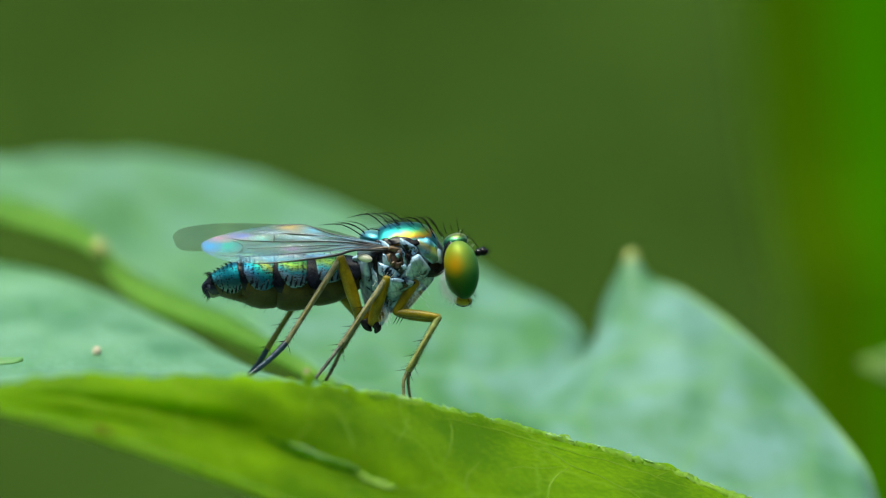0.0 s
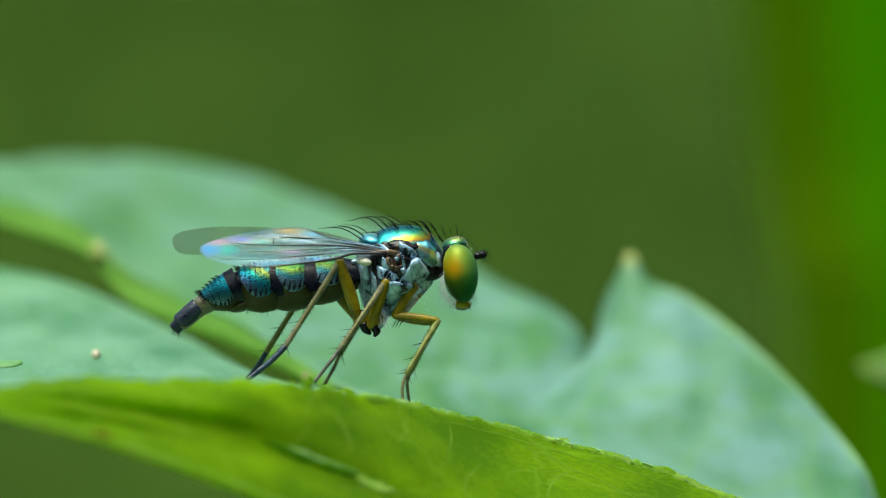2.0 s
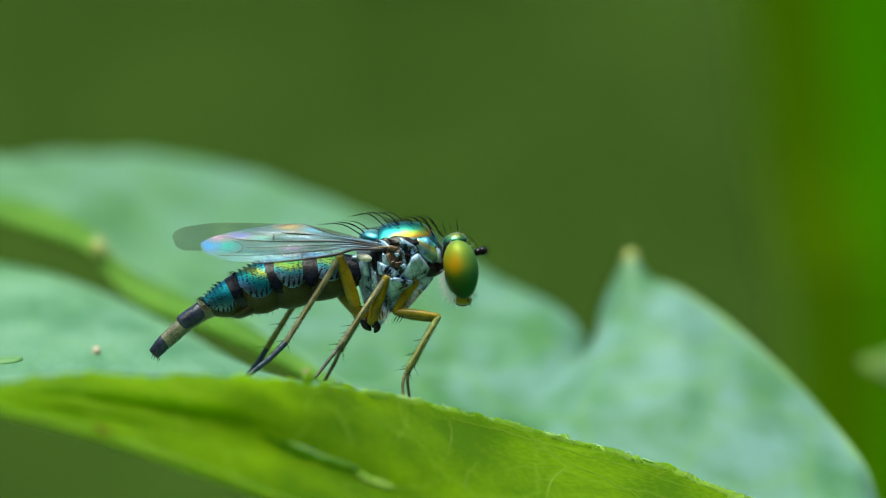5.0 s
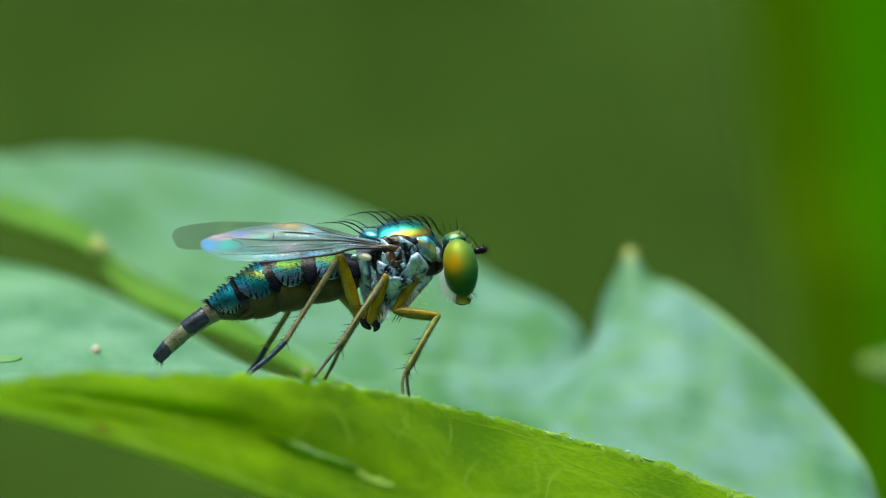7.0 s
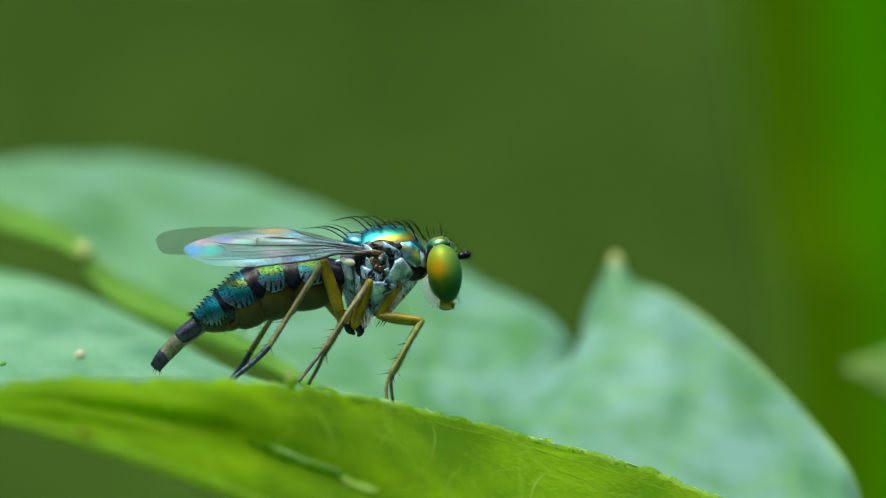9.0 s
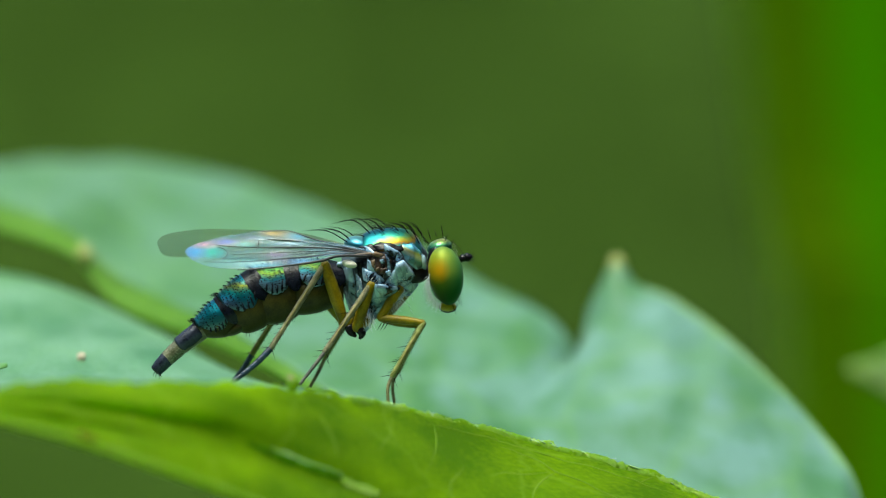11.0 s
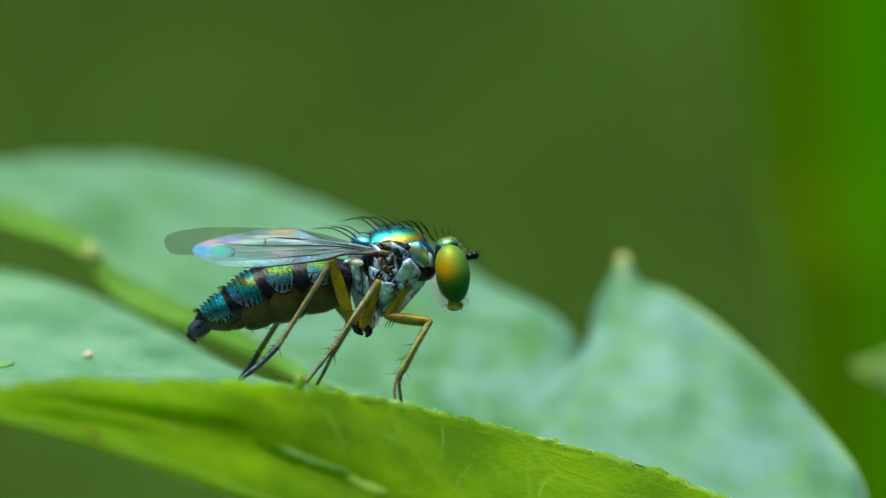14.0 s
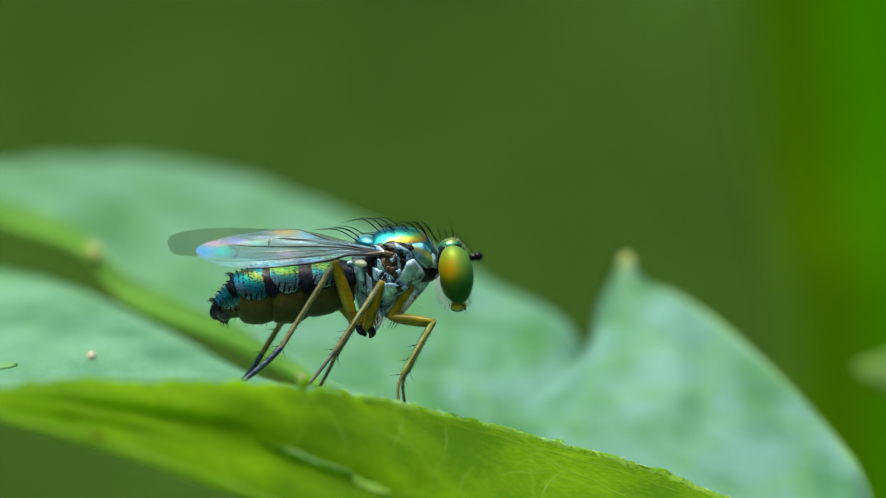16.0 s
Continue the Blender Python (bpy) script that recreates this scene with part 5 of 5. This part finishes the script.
def abdomen_ring(length, h0, h1, h2, hue, label, rise=0.0, low=-0.2, slim=(0.0, 0.0), ahead=0.14, hoop=(7, 0.04)):
    """One ring: its metallic back plate is the part; belly, dark hoop and hairs sit under it. The axis runs along -x from the front joint."""
    rows = []
    for k in range(19):
        f = k / 18
        h = h0 + (h1 - h0) * min(1, f * 2) if f < 0.5 else h1 + (h2 - h1) * (f - 0.5) * 2
        h *= 1 + 0.05 * math.sin(math.pi * f)
        rows.append((-length * (f * 1.16 - 0.12), rise * f * f, h * 0.86, h))
    back = [(x + ahead * (1 - k / 18), z, w, h) for k, (x, z, w, h) in enumerate(rows)]
    plate = part("abdomen_ring", shell(bmesh.new(), back[4:], low, 0.45, 0.014, 1.9), hue, fly, label)
    sol = plate.modifiers.new("thickness", "SOLIDIFY")
    sol.thickness = 0.02 * MM
    part("hoop", shell(bmesh.new(), back[:hoop[0]], low - hoop[1], 0.35, 0.026), M_BAND, plate, "glossy blue-black front hoop")
    slims = [slim[0] + (slim[1] - slim[0]) * k / 18 for k in range(19)]
    bellies.append(part("belly", rounded(bmesh.new(), [(x, z + d, w * 0.985 * e, (h * 0.985 - d) * e) for (x, z, w, h), d, e in zip(rows, slims, [0.86, 0.93, 0.97] + [1.0] * 11 + [0.99, 0.98, 0.96, 0.91, 0.82])]), M_BELLY, plate, "dull olive belly"))
    drop = slim[1]
    part("rear_cone", rounded(bmesh.new(), [(rows[-2][0], rise + drop, h2 * 0.82, h2 * 0.93 - drop), (rows[-1][0] - 0.04, rise * 0.9 + drop, h2 * 0.76, h2 * 0.84 - drop), (rows[-1][0] - 0.12, rise * 0.7 + drop, h2 * 0.62, h2 * 0.68 - drop),
                                            (rows[-1][0] - 0.18, rise * 0.5, h2 * 0.48, h2 * 0.53), (rows[-1][0] - 0.22, rise * 0.4, h2 * 0.25, h2 * 0.3)]), M_BAND, plate, "dark rear rim of the ring")
    part("joint_sleeve", rounded(bmesh.new(), [(0.30, slim[0], rows[0][2] * 0.72, rows[0][3] * 0.72 - slim[0]), (0.1, slim[0], rows[0][2] * 0.85, rows[0][3] * 0.85 - slim[0]), (rows[2][0], slim[0], rows[2][2] * 0.9, rows[2][3] * 0.9 - slim[0])]), M_BAND, plate, "dark soft sleeve between two rings")
    for i in (7, 9, 11, 13, 15, 17, 18):
        x, z, w, h = back[i]
        ring_bristles(plate, x, w + 0.012, h + 0.012 + z * 0.8, 32, 0.08 if i < 16 else 0.125)
    bm = bmesh.new()
    rng = random.Random(round(length * 999))
    for k in range(14):
        x, z, w, h = rows[rng.randint(3, 17)]
        y = rng.uniform(-0.4, 0.4) * w
        h -= 2 * slim[0]
        hair(bm, (x, y, z - h * 0.9), (x - 0.06, y, z - h * 0.97 - rng.uniform(0.04, 0.11)), 0.0, 0.0045)
    fringes.append(part("belly_fringe", bm, M_BRISTLE, plate))
    bm = bmesh.new()
    for i in range(6, 16, 2):
        x, _, w, h = back[i]
        f = 2 * (i - 4) / 14 - 1
        lo = low + 0.45 * (abs(f) ** 3 if f < 0 else 1.9 * f * f)
        for s in (-1, 1):
            tube(bm, smooth_curve([(x + lean, s * (w * math.cos(q) + 0.016), h * math.sin(q)) for q, lean in ((lo + 0.03, -0.02), (lo + 0.17, 0.0), (lo + 0.32 + 0.10 * (i % 4 == 0), 0.03))], 6), [0.008, 0.024, 0.018, 0.006], 6)
    part("dash_row", bm, M_BAND, plate, "short black dashes on the plate's lower edge")
    return plate


rings = [abdomen_ring(0.82, 0.38, 0.48, 0.50, M_TERGITE, "green and gold pitted metallic back plate", 0.0, -0.04, (0.12, 0.06), 0.05), abdomen_ring(0.63, 0.49, 0.51, 0.50, M_TERGITE, "green and gold pitted metallic back plate", 0.0, -0.16, (0.06, 0.035)),
         abdomen_ring(0.65, 0.47, 0.48, 0.41, M_TERGITE_BLUE, "teal and gold pitted metallic back plate", 0.02, -0.32, (0.035, 0.02)), abdomen_ring(0.56, 0.41, 0.345, 0.20, M_TERGITE_TAIL, "teal pitted metallic back plate", 0.085, -0.56, (0.045, 0.01), 0.09, (6, 0.02))]
part("belly_fold", ball(bmesh.new(), (0.06, 0, -0.29), (0.30, 0.30, 0.125), 4), M_BELLY, rings[3], "soft olive fold before the last ring")
tube_parts = []
for name, length, r0, r1, material, label in (("tube_membrane", 0.30, 0.205, 0.188, M_MEMBRANE, "pale grey-brown stretched membrane"), ("tube_sclerite", 0.52, 0.190, 0.174, M_MEMBRANE, "tan soft underside of the tube"),
                                              ("tube_membrane", 0.56, 0.163, 0.148, M_MEMBRANE_THIN, "greyish stretched membrane"), ("tube_tip", 0.36, 0.153, 0.120, M_OVI, "blue-black tip of the egg layer")):
    rows = [(-length * f, 0, (r0 + (r1 - r0) * f) * 0.9 * e, (r0 + (r1 - r0) * f) * e) for f, e in ((-0.03, 0.8), (0.02, 0.96), (0.08, 1), (0.3, 0.99), (0.5, 1.03), (0.7, 1), (0.88, 1), (0.95, 0.96), (1.0, 0.84), (1.03, 0.5))]
    tube_parts.append(part(name, rounded(bmesh.new(), rows), material, fly, label))
    if name == "tube_sclerite":
        plate = part("tube_plate", shell(bmesh.new(), rows[1:9], -0.85, 0.55, 0.008, 1.3), M_OVI, tube_parts[-1], "glossy blue-black back plate of the egg layer")
        sol = plate.modifiers.new("thickness", "SOLIDIFY")
        sol.thickness = 0.02 * MM
bm = bmesh.new()
for y, z, dx, dz in ((-0.05, 0.02, -0.10, -0.05), (0.05, -0.02, -0.09, -0.06), (0, -0.05, -0.07, -0.13), (-0.03, -0.08, -0.01, -0.10)):
    hair(bm, (-0.32, y, z), (-0.36 + dx, y * 1.2, z + dz), 0.0, 0.012)
part("cerci", bm, M_BRISTLE, tube_parts[3], "small black tail points")


def motions():
    """The abdomen stretches, bends down to lay, fills out below, and draws back in."""
    # seconds, then the joint between the third and fourth ring
    joint_a = [(0, -3.782, -0.621), (0.5, -3.814, -0.589), (1, -3.996, -0.675), (1.5, -3.964, -0.718), (2, -3.943, -0.75), (2.5, -3.921, -0.782), (3, -3.9, -0.804), (3.5, -3.889, -0.804), (4, -3.932, -0.846), (6.5, -3.825, -0.986), (7, -3.804, -0.996), (7.5, -3.793, -1.029), (8, -3.793, -1.05), (8.5, -3.793, -1.071), (9, -3.782, -1.104), (11.3, -3.802, -1.171), (11.5, -3.81, -1.203), (12, -3.79, -1.211), (12.5, -3.774, -1.192), (13, -3.751, -1.192), (13.5, -3.779, -1.179), (14, -3.821, -1.073), (14.5, -3.796, -1.069), (15, -3.739, -0.981), (15.5, -3.65, -0.848), (16, -3.611, -0.783)]
    # seconds, then the end of the fourth ring
    joint_b = [(0, -4.275, -0.739), (0.5, -4.35, -0.696), (1, -4.479, -0.761), (1.5, -4.457, -0.954), (2, -4.446, -0.996), (2.5, -4.393, -1.018), (3, -4.414, -1.039), (3.5, -4.404, -1.061), (4, -4.457, -1.125), (6.5, -4.339, -1.243), (7, -4.296, -1.254), (7.5, -4.286, -1.286), (8, -4.264, -1.307), (8.5, -4.275, -1.339), (9, -4.254, -1.393), (11.3, -4.252, -1.481), (11.5, -4.249, -1.514), (12, -4.24, -1.533), (12.5, -4.213, -1.524), (13, -4.201, -1.524), (13.5, -4.24, -1.468), (14, -4.271, -1.308), (14.5, -4.193, -1.272), (15, -4.103, -1.163), (15.5, -4.111, -1.148), (16, -4.061, -1.083)]
    # seconds, then the tip of the tube
    tip = [(0, -4.521, -0.846), (0.5, -4.629, -0.729), (1, -4.929, -0.986), (1.5, -5.068, -1.254), (2, -5.1, -1.489), (2.5, -5.325, -1.65), (3, -5.464, -1.757), (3.5, -5.464, -1.811), (4, -5.475, -1.875), (6.5, -5.496, -2.143), (7, -5.421, -2.143), (7.5, -5.293, -2.154), (8, -5.229, -2.196), (8.5, -5.207, -2.175), (9, -5.154, -2.207), (11.3, -5.174, -2.21), (11.5, -5.171, -2.2), (12, -5.225, -2.197), (12.5, -5.263, -2.124), (13, -5.166, -2.135), (13.5, -4.829, -1.95), (14, -4.646, -1.651), (14.5, -4.375, -1.572), (15, -4.232, -1.452), (15.5, -4.165, -1.341), (16, -4.103, -1.286)]

    def put(ob, key, t, x, z, tilt):
        key.append((t, pose((x - FLY[0]) * MM, -FLY[1] * MM, (z - FLY[2]) * MM, 0, tilt, 0)))

    def way(p, q):
        return math.degrees(math.atan2(q[1] - p[1], p[0] - q[0]))

    keys, sag_keys = [[] for _ in range(8)], []
    for (t, *a), (_, *b), (_, *c) in zip(joint_a, joint_b, tip):
        p = (RING_START[2][0] + 0.0012 * way(RING_START[2], a), RING_START[2][1] + 0.0024 * way(RING_START[2], a))
        sag = radians(way(p, a) * 0.38)
        bow = (p[0] + 0.635 * math.cos(sag), p[1] - 0.635 * math.sin(sag))
        full = float(np.interp(t, (0, 1.5, 4, 6.5, 8, 12.5, 16), (0.09, 0.02, 0.02, 0.09, 0.16, 0.22, 0.22)))
        sag_keys.append((t, 0.0068 * max(0.0, way(p, a) - 3) + full))
        put(rings[0], keys[0], t, *RING_START[0], way(RING_START[0], bow))
        put(rings[1], keys[1], t, *bow, math.degrees(sag))
        put(rings[2], keys[2], t, *p, way(p, a))
        put(rings[3], keys[3], t, *a, way(a, b))
        reach = math.hypot(c[0] - b[0], c[1] - b[1])
        lean = radians(way(a, b))
        b = (b[0] + 0.05 * math.sin(lean), b[1] + 0.05 * math.cos(lean))
        mid = (b[0] - math.cos(lean) * reach * 0.5, b[1] + math.sin(lean) * reach * 0.5)

        def along(s):
            f = s / reach
            if f <= 0:
                return (b[0] - math.cos(lean) * s, b[1] + math.sin(lean) * s)
            return tuple((1 - f) ** 2 * b[k] + 2 * f * (1 - f) * mid[k] + f * f * c[k] for k in (0, 1))

        # how far the tip stands out of the dark tube
        out = float(np.interp(t, (0, 1, 1.5, 2, 2.5, 3, 3.5, 4, 6.5, 8, 12, 13, 13.5, 14, 16), (0.08, 0.08, 0.10, 0.15, 0.24, 0.38, 0.55, 0.66, 0.78, 0.74, 0.6, 0.39, 0.32, 0.1, 0.06)))
        stem_at = min(0.3, reach - 0.52 - out)
        for k, (s, n) in enumerate(((min(-0.02, stem_at - 0.26), 0.30), (stem_at, 0.52), (reach - 0.82, 0.56), (reach - 0.36, 0.36))):
            p, q = along(s), along(min(s + n, reach))
            put(tube_parts[k], keys[4 + k], t, *p, way(p, q))
    # the tall grass sways less than the plant
    walk(grass, [(0, pose(-0.00 * MM, 0, 0.00 * MM)), (0.5, pose(0.05 * MM, 0, 0.02 * MM)), (1, pose(0.03 * MM, 0, 0.01 * MM)), (1.5, pose(0.02 * MM, 0, 0.02 * MM)), (2, pose(0.01 * MM, 0, 0.04 * MM)), (2.5, pose(0.03 * MM, 0, 0.00 * MM)), (3, pose(0.04 * MM, 0, 0.01 * MM)), (3.5, pose(-0.10 * MM, 0, -0.04 * MM)), (4, pose(-0.13 * MM, 0, -0.05 * MM)), (4.2, pose(-0.08 * MM, 0, -0.05 * MM)), (6.3, pose(0.03 * MM, 0, 0.04 * MM)), (6.5, pose(-0.04 * MM, 0, 0.00 * MM)), (7, pose(0.01 * MM, 0, -0.02 * MM)), (7.5, pose(0.07 * MM, 0, 0.00 * MM)), (8, pose(0.03 * MM, 0, 0.00 * MM)), (8.5, pose(0.22 * MM, 0, 0.07 * MM)), (9, pose(0.19 * MM, 0, 0.04 * MM)), (9.2, pose(0.31 * MM, 0, 0.11 * MM)), (11.3, pose(0.19 * MM, 0, 0.06 * MM)), (11.5, pose(0.21 * MM, 0, 0.10 * MM)), (12, pose(0.21 * MM, 0, 0.07 * MM)), (12.5, pose(0.29 * MM, 0, 0.13 * MM)), (13, pose(0.21 * MM, 0, 0.11 * MM)), (13.5, pose(0.14 * MM, 0, 0.06 * MM)), (14, pose(0.12 * MM, 0, 0.03 * MM)), (14.5, pose(0.26 * MM, 0, 0.07 * MM)), (14.7, pose(0.40 * MM, 0, 0.13 * MM)), (15, pose(0.40 * MM, 0, 0.11 * MM)), (15.5, pose(0.22 * MM, 0, 0.08 * MM)), (16, pose(0.08 * MM, 0, 0.04 * MM))])
    # the soft belly sinks as the abdomen bends
    for k, part_of in enumerate((1.0, 1.0, 0.75, 0.22)):
        for ob in (bellies[k], fringes[k]):
            walk(ob, [(t, pose(0, 0, -part_of * d * MM)) for t, d in sag_keys])
    for ob, key in zip(rings + tube_parts, keys):
        walk(ob, key)

motions()
